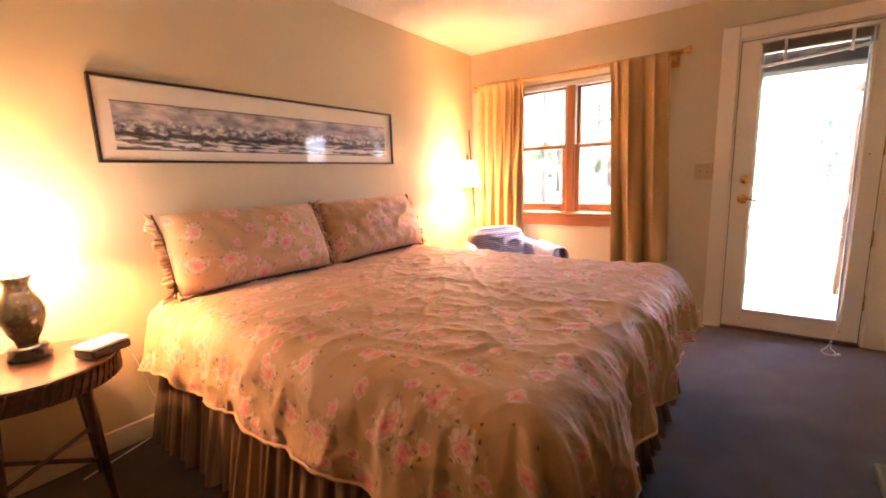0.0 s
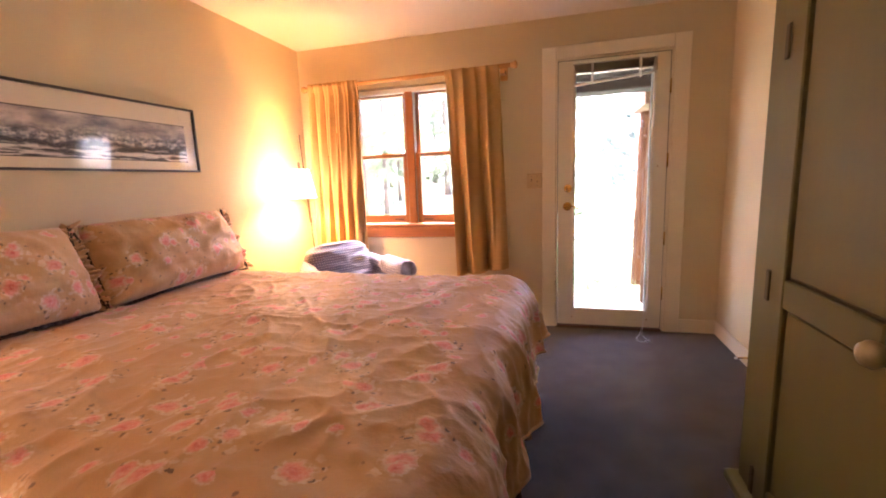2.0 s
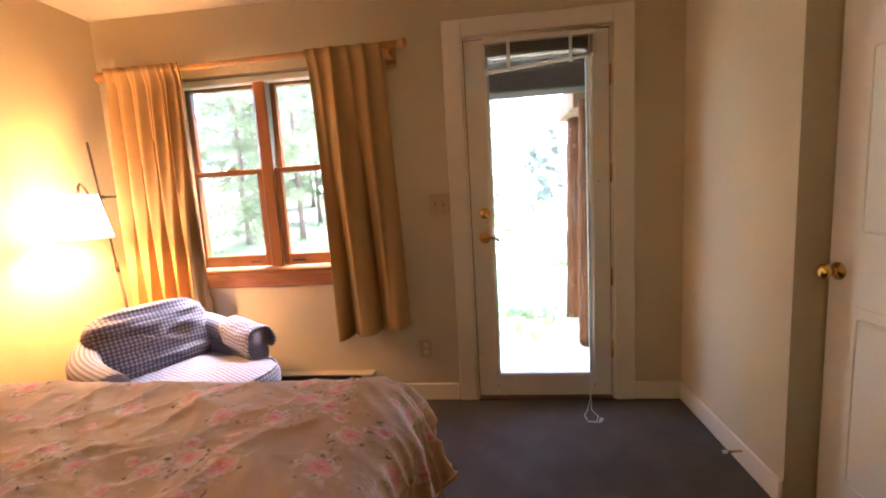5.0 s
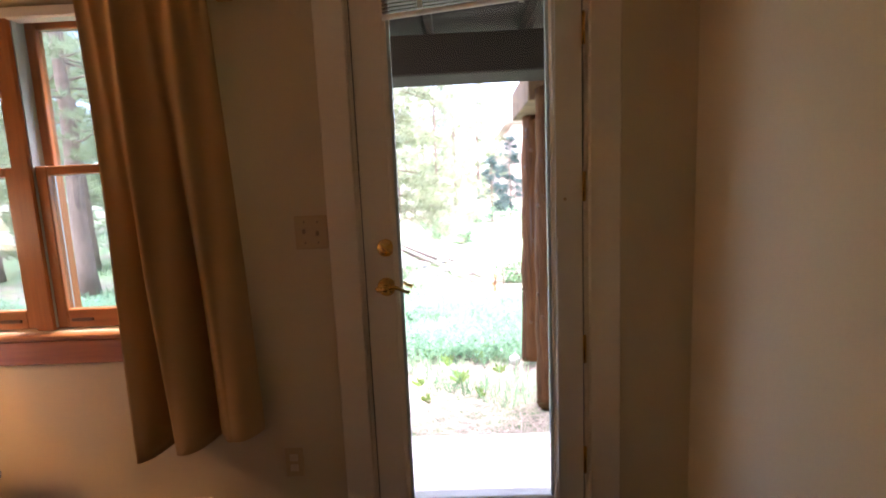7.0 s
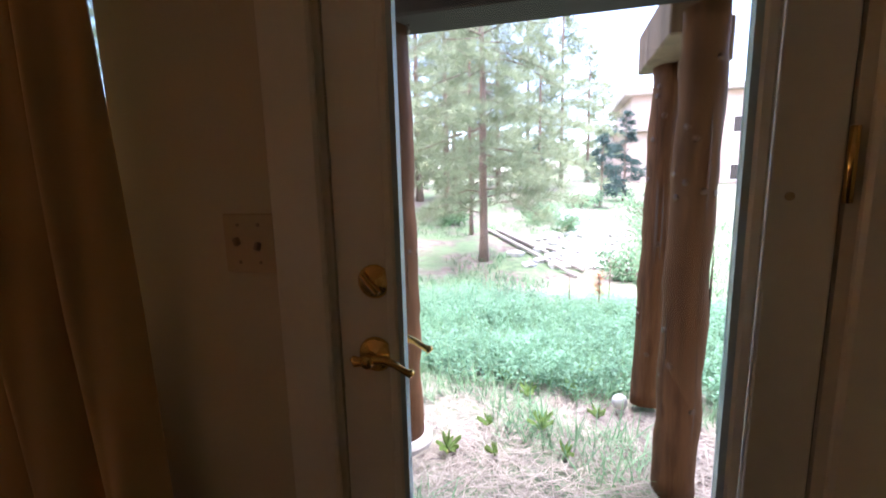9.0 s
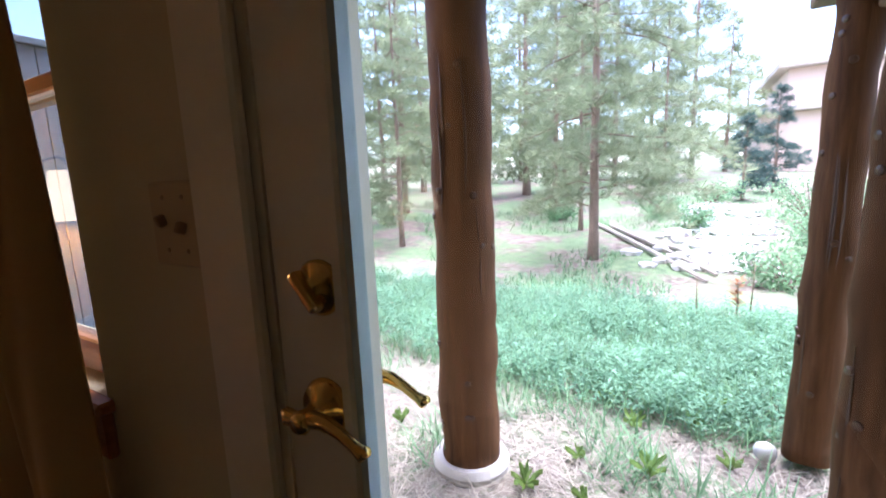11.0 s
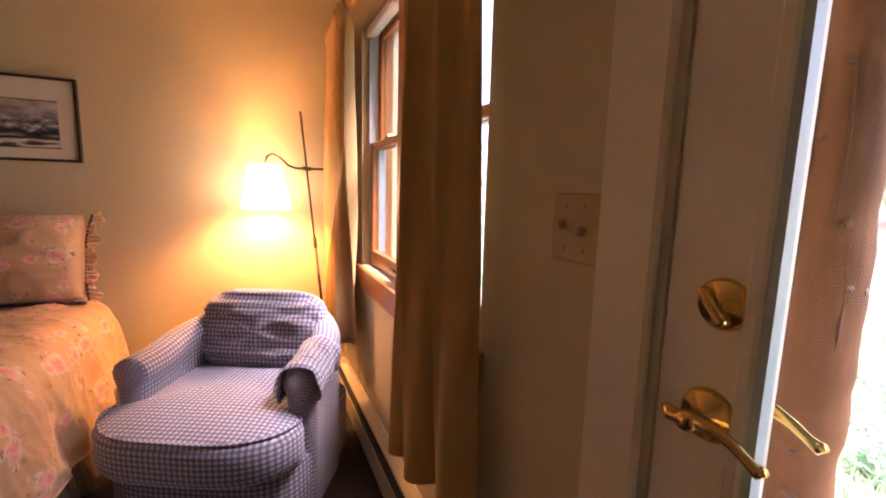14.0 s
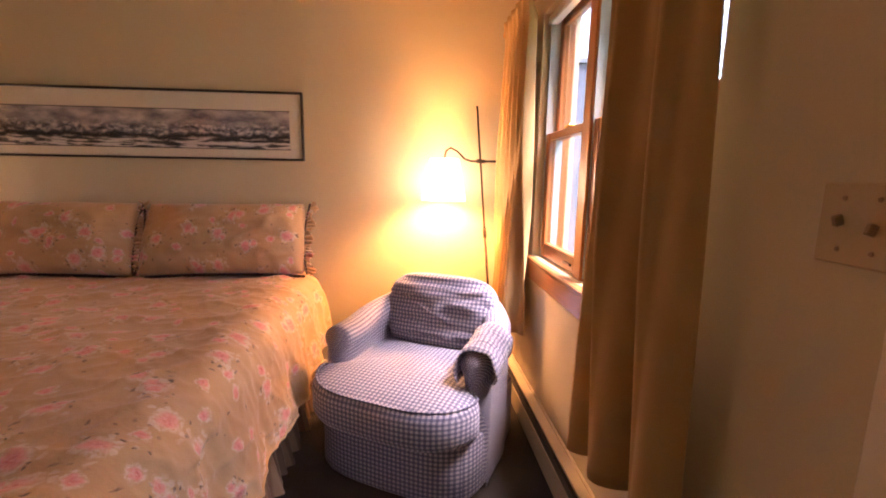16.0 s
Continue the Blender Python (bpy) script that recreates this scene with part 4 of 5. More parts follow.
def seat_outline():
    """A cushion that widens in front of the arms."""
    pts = []
    for x, y in ellipse_front(0.42, 0.34, 0.30, 72, 3.4):
        f = min(1.0, max(0.0, (x - 0.14) / 0.10))
        pts.append((x + 0.06, y * (1 + 0.27 * f * f * (3 - 2 * f))))
    return pts


seat = part("seat_cushion", slab(seat_outline(), 0.265, 0.425, 0.022, 0.035, 2.0), GINGHAM, chair, "thick gingham seat cushion", smooth=True)
rim = [(0.06 + (x - 0.06) * 0.965, y * 0.965, 0.4235) for x, y in seat_outline()]
part("piping", box_uv(rough_up(tube(rim + rim[:2], 0.0055, 8), 0.2, 0.006, 2.0)), GINGHAM, seat, smooth=True)


def tub_back():
    """The curved wall of back and arms: a horseshoe, high behind and lower in front, with a rolled top."""
    bm = bmesh.new()
    n, m = 56, 18
    rows = []
    for i in range(n + 1):
        s = i / n
        a = radians(-128 + 256 * s)
        # centre line of the wall, open to the front (+x)
        x = -0.36 * math.cos(min(abs(a), radians(90))) + max(0, abs(a) - radians(90)) * 0.33
        y = math.copysign(0.325 * math.sin(min(abs(a), radians(90))), a)
        if abs(a) < 1e-6:
            y = 0
        top = 0.585 + 0.105 * (0.5 + 0.5 * math.cos(min(math.pi, abs(a) * 1.55)))
        nx, ny = -math.cos(min(abs(a), radians(90))), math.copysign(math.sin(min(abs(a), radians(90))), a)
        thick = 0.062
        prof = [(0.055, 0.02), (0.055, 0.25), (0.056, top - 0.13)]
        for k in range(11):
            b = radians(-40 + 260 * k / 10)
            prof.append((0.0 + thick * 1.06 * math.cos(b), top - 0.062 + thick * math.sin(b)))
        prof += [(-0.045, top - 0.15), (-0.05, 0.33), (-0.05, 0.2)]
        rows.append([bm.verts.new((x + nx * o, y + ny * o, z)) for o, z in prof])
    for a, b in zip(rows, rows[1:]):
        for k in range(len(a) - 1):
            bm.faces.new((a[k], b[k], b[k + 1], a[k + 1]))
    for r in (rows[0], rows[-1]):
        c = bm.verts.new(sum((v.co for v in r), Vector()) / len(r) + Vector((0.035, 0, 0)))
        for k in range(len(r) - 1):
            bm.faces.new((r[k], r[k + 1], c))
    bmesh.ops.recalc_face_normals(bm, faces=bm.faces)
    rough_up(bm, 0.25, 0.008, 5.0)
    layer = bm.loops.layers.uv.verify()
    bm.verts.index_update()
    cols = len(rows[0])
    across = [0.0]
    for p, q in zip(rows[n // 2], rows[n // 2][1:]):
        across.append(across[-1] + (p.co - q.co).length)
    for face in bm.faces:
        ring = min(loop.vert.index for loop in face.loops)
        for loop in face.loops:
            i = loop.vert.index
            if i >= cols * (n + 1) or ring >= cols * (n + 1):
                loop[layer].uv = (loop.vert.co.y, loop.vert.co.z)
            else:
                loop[layer].uv = (i // cols / n * 1.66, across[i % cols])
    return bm


part("tub_back", tub_back(), GINGHAM, chair, "curved back and rolled arms", smooth=True)


def back_pillow():
    w, h, d = 0.57, 0.385, 0.20

    def f(u, v):
        a, b = 2 * math.pi * u, math.pi * (v - 0.5)
        cx, cy = math.cos(a), math.sin(a)
        px = math.copysign(abs(cx) ** 0.55, cx) * math.cos(b) ** 0.55
        pz = math.copysign(abs(cy) ** 0.55, cy) * math.cos(b) ** 0.55
        py = math.copysign(abs(math.sin(b)) ** 0.9, b)
        wr = 0.014 * noise.noise((px * 1.4, pz * 6, py)) + 0.020 * (1 - abs(noise.noise((px * 1.1, pz * 4.5, 3)))) ** 5
        return py * (d / 2) * (1 + 0.0) + wr * (1 if py > 0 else 0), px * w / 2 + 0.01 * noise.noise((pz, px, 1)), pz * h / 2

    bm = sheet(f, 72, 40)
    bmesh.ops.remove_doubles(bm, verts=bm.verts, dist=0.0005)
    bmesh.ops.recalc_face_normals(bm, faces=bm.faces)
    return box_uv(bm)


bp = part("back_cushion", back_pillow(), GINGHAM, chair, "plump creased back cushion", smooth=True)
bp.matrix_basis = pose(-0.205, 0.0, 0.565, 0, -14, 0)
cover = part("arm_cover", sheet(lambda u, v: (0.0 + 0.24 * u + 0.012 * math.sin(v * 9), 0.325 + 0.080 * math.cos(radians(-35 + 250 * v)) + 0.01 * noise.noise((u * 5, v * 6, 0)),
                                             0.545 - 0.03 * u + 0.074 * math.sin(radians(-35 + 250 * v)) - (0.02 * max(0, v - 0.8) * 5 * (0.5 + 0.5 * u)) + 0.012 * noise.noise((u * 6, v * 5, 4))), 16, 24,
                                 lambda u, v: (u * 0.25, v * 0.36)), GINGHAM, chair, "loose gingham arm cover, slipped and crumpled", smooth=True)
cover.modifiers.new("cloth", "SOLIDIFY").thickness = 0.006

# ---- green cupboard ----
cup = thing("cupboard", (0.47, -2.757, 0), "tall olive green painted wooden cupboard with two panelled doors", "cupboard")
cw = 0.505
part("carcass", box((0.022, -cw, 0.40), (0.60, cw, 1.98), 0.004), GREEN, cup)
part("base", box((0.0, -cw - 0.01, 0.0), (0.60, cw + 0.01, 0.375), 0.005), GREEN, cup)
part("base_moulding", box((-0.028, -cw - 0.025, 0.375), (0.60, cw + 0.025, 0.405), 0.010, segments=2), GREEN, cup)
part("cornice", box((-0.035, -cw - 0.03, 1.98), (0.60, cw + 0.03, 2.05), 0.015, segments=2), GREEN, cup)
part("face_stile", box((0.0, cw - 0.085, 0.406), (0.0215, cw, 1.979), 0.003), GREEN, cup)
part("face_stile", box((0.0, -cw, 0.406), (0.0215, -cw + 0.085, 1.979), 0.003), GREEN, cup)
for s in (1, -1):
    a, b = sorted((s * (cw - 0.088), s * 0.002))
    # backing in the darkened green puts shade into the grooves round the panels
    dleaf = part("door", box((0.010, a, 0.41), (0.0212, b, 1.975)), GREENSHADE, cup, "panelled cupboard door")
    for lo, hi in (((-0.004, a, 0.41), (0.0098, a + 0.062, 1.975)), ((-0.004, b - 0.062, 0.41), (0.0098, b, 1.975)), ((-0.0038, a + 0.063, 0.41), (0.0098, b - 0.063, 0.47)),
                   ((-0.0038, a + 0.063, 0.905), (0.0098, b - 0.063, 0.968)), ((-0.0038, a + 0.063, 1.60), (0.0098, b - 0.063, 1.975))):
        part("door_frame", box(lo, hi, 0.003), GREEN, dleaf)
    for p0, p1 in ((0.476, 0.899), (0.974, 1.594)):
        part("panel", box((0.0035, a + 0.069, p0), (0.0098, b - 0.069, p1), 0.002), GREEN, dleaf)
    part("knob", lathe([(0.011, 0), (0.010, 0.012), (0.018, 0.022), (0.021, 0.032), (0.016, 0.043), (0.005, 0.047)], 20), KNOBW, dleaf, "worn round wooden knob", smooth=True).matrix_basis = pose(-0.004, s * 0.032, 0.935, 0, -90)
    for z in (0.45, 0.94, 1.46):
        part("hinge", box((-0.008, s * (cw - 0.086) - 0.008, z - 0.035), (-0.0005, s * (cw - 0.086) + 0.008, z + 0.035), 0.002), GREENSHADE, cup)


# ---- outside ----
def ground_height(x, y):
    """A dip behind the house, then a slope that rises to a road."""
    base = -0.13 - 0.05 * min(max(y - 1, 0), 6)
    rise = max(0.0, y - 7.0)
    base += 0.115 * rise - 0.0016 * rise * rise if rise < 30 else 0.115 * 30 - 0.0016 * 900
    base -= 0.06 * min(max(x - 1.0, 0), 8) * min(1, max(0, y - 3) / 5)
    base += 0.05 * min(max(-x - 2, 0), 10) * min(1, max(0, y - 3) / 5)
    return base + 0.05 * noise.noise((x * 0.5, y * 0.5, 1.0)) + 0.02 * noise.noise((x * 2, y * 2, 5.0))


def meadow(name):
    m, t, p = nodes_of(name)
    at = t.nodes.new("ShaderNodeTexCoord").outputs["Object"]
    dirt = ramp(t, noise_at(t, at, 9, 6), [(0.34, (0.09, 0.066, 0.055)), (0.5, (0.19, 0.145, 0.12)), (0.66, (0.30, 0.25, 0.215))])
    green = ramp(t, noise_at(t, at, 6, 6), [(0.3, (0.08, 0.14, 0.065)), (0.7, (0.19, 0.26, 0.13))])
    c = mix(t, ramp(t, noise_at(t, at, 0.9, 7, None, 0.7), [(0.44, (0, 0, 0)), (0.54, (1, 1, 1))]), dirt, green)
    t.links.new(c, p.inputs["Base Color"])
    p.inputs["Roughness"].default_value = 0.95
    bump(t, p, noise_at(t, at, 40, 5), 0.8, 0.03)
    return m


def spaced(a, b, n, power):
    return [a + (b - a) * (i / n) ** power for i in range(n + 1)]


ys = spaced(0.18, 400, 90, 3.4)
xs = sorted([-v for v in spaced(0, 400, 45, 3.2)][1:] + spaced(0, 400, 45, 3.2))
bm = bmesh.new()
grid = [[bm.verts.new((x, y, ground_height(x, y))) for x in xs] for y in ys]
for a, b in zip(grid, grid[1:]):
    for i in range(len(xs) - 1):
        bm.faces.new((a[i], a[i + 1], b[i + 1], b[i]))
structure("ground", bm, meadow("meadow soil"), "sloping meadow of bare soil and patchy grass", "ground", smooth=True)
bm = box((-400, -400, -0.6), (400, 0.18, -0.45))
structure("ground_behind", bm, STRAW, "flat ground around the house", "ground")
structure("patio", box((-0.75, 0.185, -0.20), (2.2, 0.80, -0.06), 0.01), CONCRETE, "narrow pale concrete patio slab", "patio")


def log_post(name, x, y, z0, z1, r, seed, lean_x=0.0, label="peeled brown log post of the porch", pad=0.0):
    p = thing(name, (x, y, z0), label, "post", "porch log posts")
    n = 26
    pts = [(lean_x * k / n + 0.012 * noise.noise((k * 0.35, seed, 0)), 0.012 * noise.noise((k * 0.35, seed, 5)), (z1 - z0) * k / n) for k in range(n + 1)]
    bm = tube(pts, [r * (1.04 - 0.10 * k / n) for k in range(n + 1)], 22)
    rough_up(bm, 0.12, 0.010, seed)
    part("log", bm, BARK, p, smooth=True)
    rnd = random.Random(seed)
    for k in range(13):
        a, z = rnd.uniform(math.pi, 2 * math.pi), rnd.uniform(0.15, z1 - z0 - 0.1)
        rr = r * (1.04 - 0.1 * z / (z1 - z0)) + 0.002
        knot = part("knot", lathe([(0.016, -0.006), (0.013, 0.004), (0.004, 0.006)], 10), DARKW, p)
        knot.matrix_basis = Matrix.Translation((rr * math.cos(a) + lean_x * z / (z1 - z0), rr * math.sin(a), z)) @ (Vector((math.cos(a), math.sin(a), 0)).to_track_quat("Z", "Y").to_matrix().to_4x4())
    for k in range(5):
        a, z = rnd.uniform(math.pi * 1.1, math.pi * 1.9), rnd.uniform(0.1, z1 - z0 - 0.7)
        rr = r * 1.0
        crack = part("crack", tube([(rr * math.cos(a + 0.05 * math.sin(q)) + lean_x * (z + q * 0.12) / (z1 - z0), rr * math.sin(a + 0.05 * math.sin(q)), z + q * 0.12) for q in range(5)], [0.001, 0.004, 0.006, 0.004, 0.001], 5), DARKW, p)
    if pad:
        part("footing", lathe([(pad, -0.25), (pad, -0.01), (pad - 0.02, 0.02), (0.02, 0.022)], 32), CONCRETE, p, "round concrete footing", smooth=False)
    return p


log_post("porch_post", -0.437, 1.36, -0.10, 2.02, 0.135, 3.0, pad=0.185)
log_post("porch_post", 0.965, 2.08, -0.14, 1.90, 0.086, 8.0, 0.03)
log_post("porch_post", 0.925, 1.28, -0.13, 1.93, 0.088, 14.0, 0.02)
stone = thing("round_stone", (0.80, 2.02, -0.12), "pale round stone beside the porch post", "stone")
bm = bmesh.new()
bmesh.ops.create_icosphere(bm, subdivisions=2, radius=0.05)
part("stone", rough_up(bm, 0.05, 0.008), ROCK, stone, smooth=True)

deck = thing("porch_roof", (0.9, 1.0, 2.02), "wooden deck overhead on log posts, coloured dark as in shade", "porch roof")
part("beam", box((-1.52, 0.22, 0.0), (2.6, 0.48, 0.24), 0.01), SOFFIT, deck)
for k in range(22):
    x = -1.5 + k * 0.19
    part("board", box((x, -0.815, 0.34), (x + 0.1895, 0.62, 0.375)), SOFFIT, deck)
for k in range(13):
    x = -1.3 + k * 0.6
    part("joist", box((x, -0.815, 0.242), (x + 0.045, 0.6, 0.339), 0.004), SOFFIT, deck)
part("side_beam", box((-0.04, 0.49, -0.12), (0.12, 1.25, 0.10), 0.008), LUMBER, deck)
part("side_beam", box((0.12, 0.62, -0.22), (0.26, 1.5, -0.02), 0.008), LUMBER, deck)
part("hook", tube([(-1.2, 0.36, -0.02), (-1.19, 0.30, -0.05), (-1.17, 0.26, -0.03)], 0.008, 6), IRON, deck)


def blades(rnd, spots, length, width, lie, up=0.0):
    """Curved blades at the given spots, as one list of vertices and faces."""
    verts, faces = [], []
    for x, y in spots:
        z = ground_height(x, y)
        a, l = rnd.uniform(0, 6.283), rnd.uniform(*length)
        tilt = rnd.uniform(*lie)
        w = rnd.uniform(*width)
        dx, dy = math.cos(a), math.sin(a)
        sx, sy = -dy * w / 2, dx * w / 2
        n = len(verts)
        for f, k in ((0, 1), (0.55, 0.8), (1, 0)):
            out = l * (math.sin(tilt) * f + 0.25 * f * f * math.sin(tilt + 0.6))
            hz = z + up + l * (math.cos(tilt) * f - 0.18 * f * f * math.sin(tilt))
            hz = max(hz, z + 0.004)
            verts.append((x + dx * out + sx * k, y + dy * out + sy * k, hz))
            if k:
                verts.append((x + dx * out - sx * k, y + dy * out - sy * k, hz))
        faces += [(n, n + 1, n + 3, n + 2), (n + 2, n + 3, n + 4)]
    return verts, faces


def stuff(name, verts, faces, material, label, category):
    data = bpy.data.meshes.new(name)
    data.from_pydata(verts, [], faces)
    data.materials.append(material)
    return tagged(new(name, data), label, category, kind="stuff")


rnd = random.Random(21)


def band(count, y0, y1, keep):
    out = []
    while len(out) < count:
        y = rnd.uniform(y0, y1)
        x = rnd.uniform(-0.9 * y - 3.0, 0.75 * y + 1.6)
        if keep(x, y):
            out.append((x, y))
    return out


def clump(x, y, k, at):
    return noise.noise((x * k, y * k, at))


def stalks(rnd, spots, height):
    """Leafy stalks: narrow leaves set round a leaning stem."""
    verts, faces = [], []
    for x, y in spots:
        z = ground_height(x, y)
        h = rnd.uniform(*height) * (0.75 + 0.5 * noise.noise((x * 1.1, y * 1.1, 6.0)))
        lx, ly = rnd.gauss(0, 0.16), rnd.gauss(0, 0.16)
        turn = rnd.uniform(0, 6.283)
        count = rnd.randint(7, 11)
        for k in range(count):
            f = 0.22 + 0.78 * k / (count - 1)
            px, py, pz = x + lx * h * f * f, y + ly * h * f * f, z + h * f * 0.93
            a = turn + 2.4 * k
            l = rnd.uniform(0.035, 0.075) * (1.15 - 0.55 * f)
            rise = rnd.uniform(0.1, 0.95)
            dx, dy = math.cos(a) * l, math.sin(a) * l
            w = l * rnd.uniform(0.13, 0.2)
            sx, sy = -math.sin(a) * w, math.cos(a) * w
            n = len(verts)
            verts += [(px, py, pz), (px + dx * 0.5 + sx, py + dy * 0.5 + sy, pz + l * rise * 0.55), (px + dx, py + dy, pz + l * rise * 0.75), (px + dx * 0.5 - sx, py + dy * 0.5 - sy, pz + l * rise * 0.55)]
            faces.append((n, n + 1, n + 2, n + 3))
        n = len(verts)
        verts += [(x - 0.0015, y, z), (x + 0.0015, y, z), (x + lx * h, y + ly * h, z + h)]
        faces.append((n, n + 1, n + 2))
    return verts, faces


def in_weeds(x, y):
    return y + 0.16 * x > 2.05 + 0.7 * clump(x, y, 1.3, 3) + 1.1 * rnd.random() ** 2 and clump(x, y, 1.4, 0) > -0.35 - 0.3 * rnd.random()


stuff("meadow_weeds", *stalks(rnd, band(15000, 1.95, 5.0, in_weeds), (0.12, 0.36)), HERB, "dense leafy green weeds in the meadow", "weeds")
stuff("tall_grass", *blades(rnd, band(30000, 2.0, 4.6, in_weeds), (0.08, 0.34), (0.003, 0.008), (0.05, 1.25)), GRASS, "dense tall green meadow grass", "grass")
stuff("short_grass", *blades(rnd, band(20000, 4.0, 13.0, lambda x, y: clump(x, y, 0.6, 2) > 0.1 or x > 1.5 + 0.1 * y), (0.05, 0.2), (0.008, 0.02), (0.1, 0.9)), GRASS, "short patchy green grass", "grass")
stuff("near_grass", *blades(rnd, band(5200, 0.85, 2.7, lambda x, y: clump(x, y, 2.3, 8) > 0.08), (0.06, 0.26), (0.004, 0.010), (0.1, 0.9)), GRASS, "thin sprouting grass among straw", "grass")
stuff("dry_straw", *blades(rnd, band(34000, 0.82, 3.2, lambda x, y: True), (0.06, 0.22), (0.002, 0.006), (1.05, 1.56), 0.006), STRAW, "flattened dry straw on the ground", "straw")


def weed(x, y, size, seed):
    r = random.Random(seed)
    w = thing("weed", (x, y, ground_height(x, y)), "bright green broad-leaved weed growing in straw", "plant", "weeds by the patio")
    for k in range(13):
        a = 6.283 * k / 6.5 + r.uniform(-0.3, 0.3)
        tilt, l = r.uniform(0.0, 0.75), 0.55 * size * r.uniform(0.7, 1.15)

        def leaf(u, v):
            out = l * (math.sin(tilt) * u + 0.25 * u * u)
            h = l * (math.cos(tilt) * u - 0.25 * u * u * math.sin(tilt))
            wide = 0.19 * l * math.sin(math.pi * min(1, u * 0.92 + 0.08)) * (v - 0.5) * (1 + 0.12 * math.sin(u * 25))
            return out * math.cos(a) - wide * math.sin(a), out * math.sin(a) + wide * math.cos(a), h + abs(v - 0.5) * 0.05
        ob = part("leaf", sheet(leaf, 7, 2), LEAFY, w, smooth=True)
    return w


for k, (x, y, size) in enumerate(((-0.14, 1.30, 0.17), (0.10, 1.32, 0.10), (0.33, 1.62, 0.22), (0.22, 2.05, 0.16), (0.66, 1.9, 0.12), (0.02, 1.62, 0.13), (0.46, 1.42, 0.12), (0.62, 2.45, 0.2), (0.05, 2.3, 0.16), (-0.95, 1.5, 0.14), (0.5, 2.2, 0.15))):
    weed(x, y, size, 40 + k)


def dry_stalk(x, y, h, seed, rusty):
    r = random.Random(seed)
    d = thing("dry_stalk", (x, y, ground_height(x, y)), "rust-coloured withered shoot in the meadow" if rusty else "thin dead brown stalk standing in the meadow", "plant", "dry stalks in the meadow")
    part("stem", tube([(0, 0, 0), (r.uniform(-0.02, 0.02), 0, h * 0.5), (r.uniform(-0.03, 0.03), 0, h)], [0.009, 0.007, 0.003], 6), DEADSTEM, d, smooth=True)
    verts, faces = [], []
    for k in range(150 if rusty else 70):
        z = h * r.uniform(0.35 if rusty else 0.5, 1.0)
        a, l = r.uniform(0, 6.283), r.uniform(0.02, 0.05) * (2.2 if rusty else 0.8)
        up = r.uniform(-0.4, 0.7)
        dx, dy = math.cos(a), math.sin(a)
        n = len(verts)
        verts += [(0, 0, z), (dx * l * 0.5 - dy * l * 0.1, dy * l * 0.5 + dx * l * 0.1, z + l * up * 0.5), (dx * l, dy * l, z + l * up), (dx * l * 0.5 + dy * l * 0.1, dy * l * 0.5 - dx * l * 0.1, z + l * up * 0.5)]
        faces.append((n, n + 1, n + 2, n + 3))
    data = bpy.data.meshes.new("leaves")
    data.from_pydata(verts, [], faces)
    data.materials.append(RUST if rusty else DEADSTEM)
    ob = new("leaves", data)
    ob.parent = d


for k, (x, y, h, rusty) in enumerate(((0.57, 4.33, 0.5, False), (0.92, 4.75, 0.45, True), (1.04, 4.8, 0.6, False), (-0.55, 5.18, 0.3, False))):
    dry_stalk(x, y, h, 700 + k, rusty)


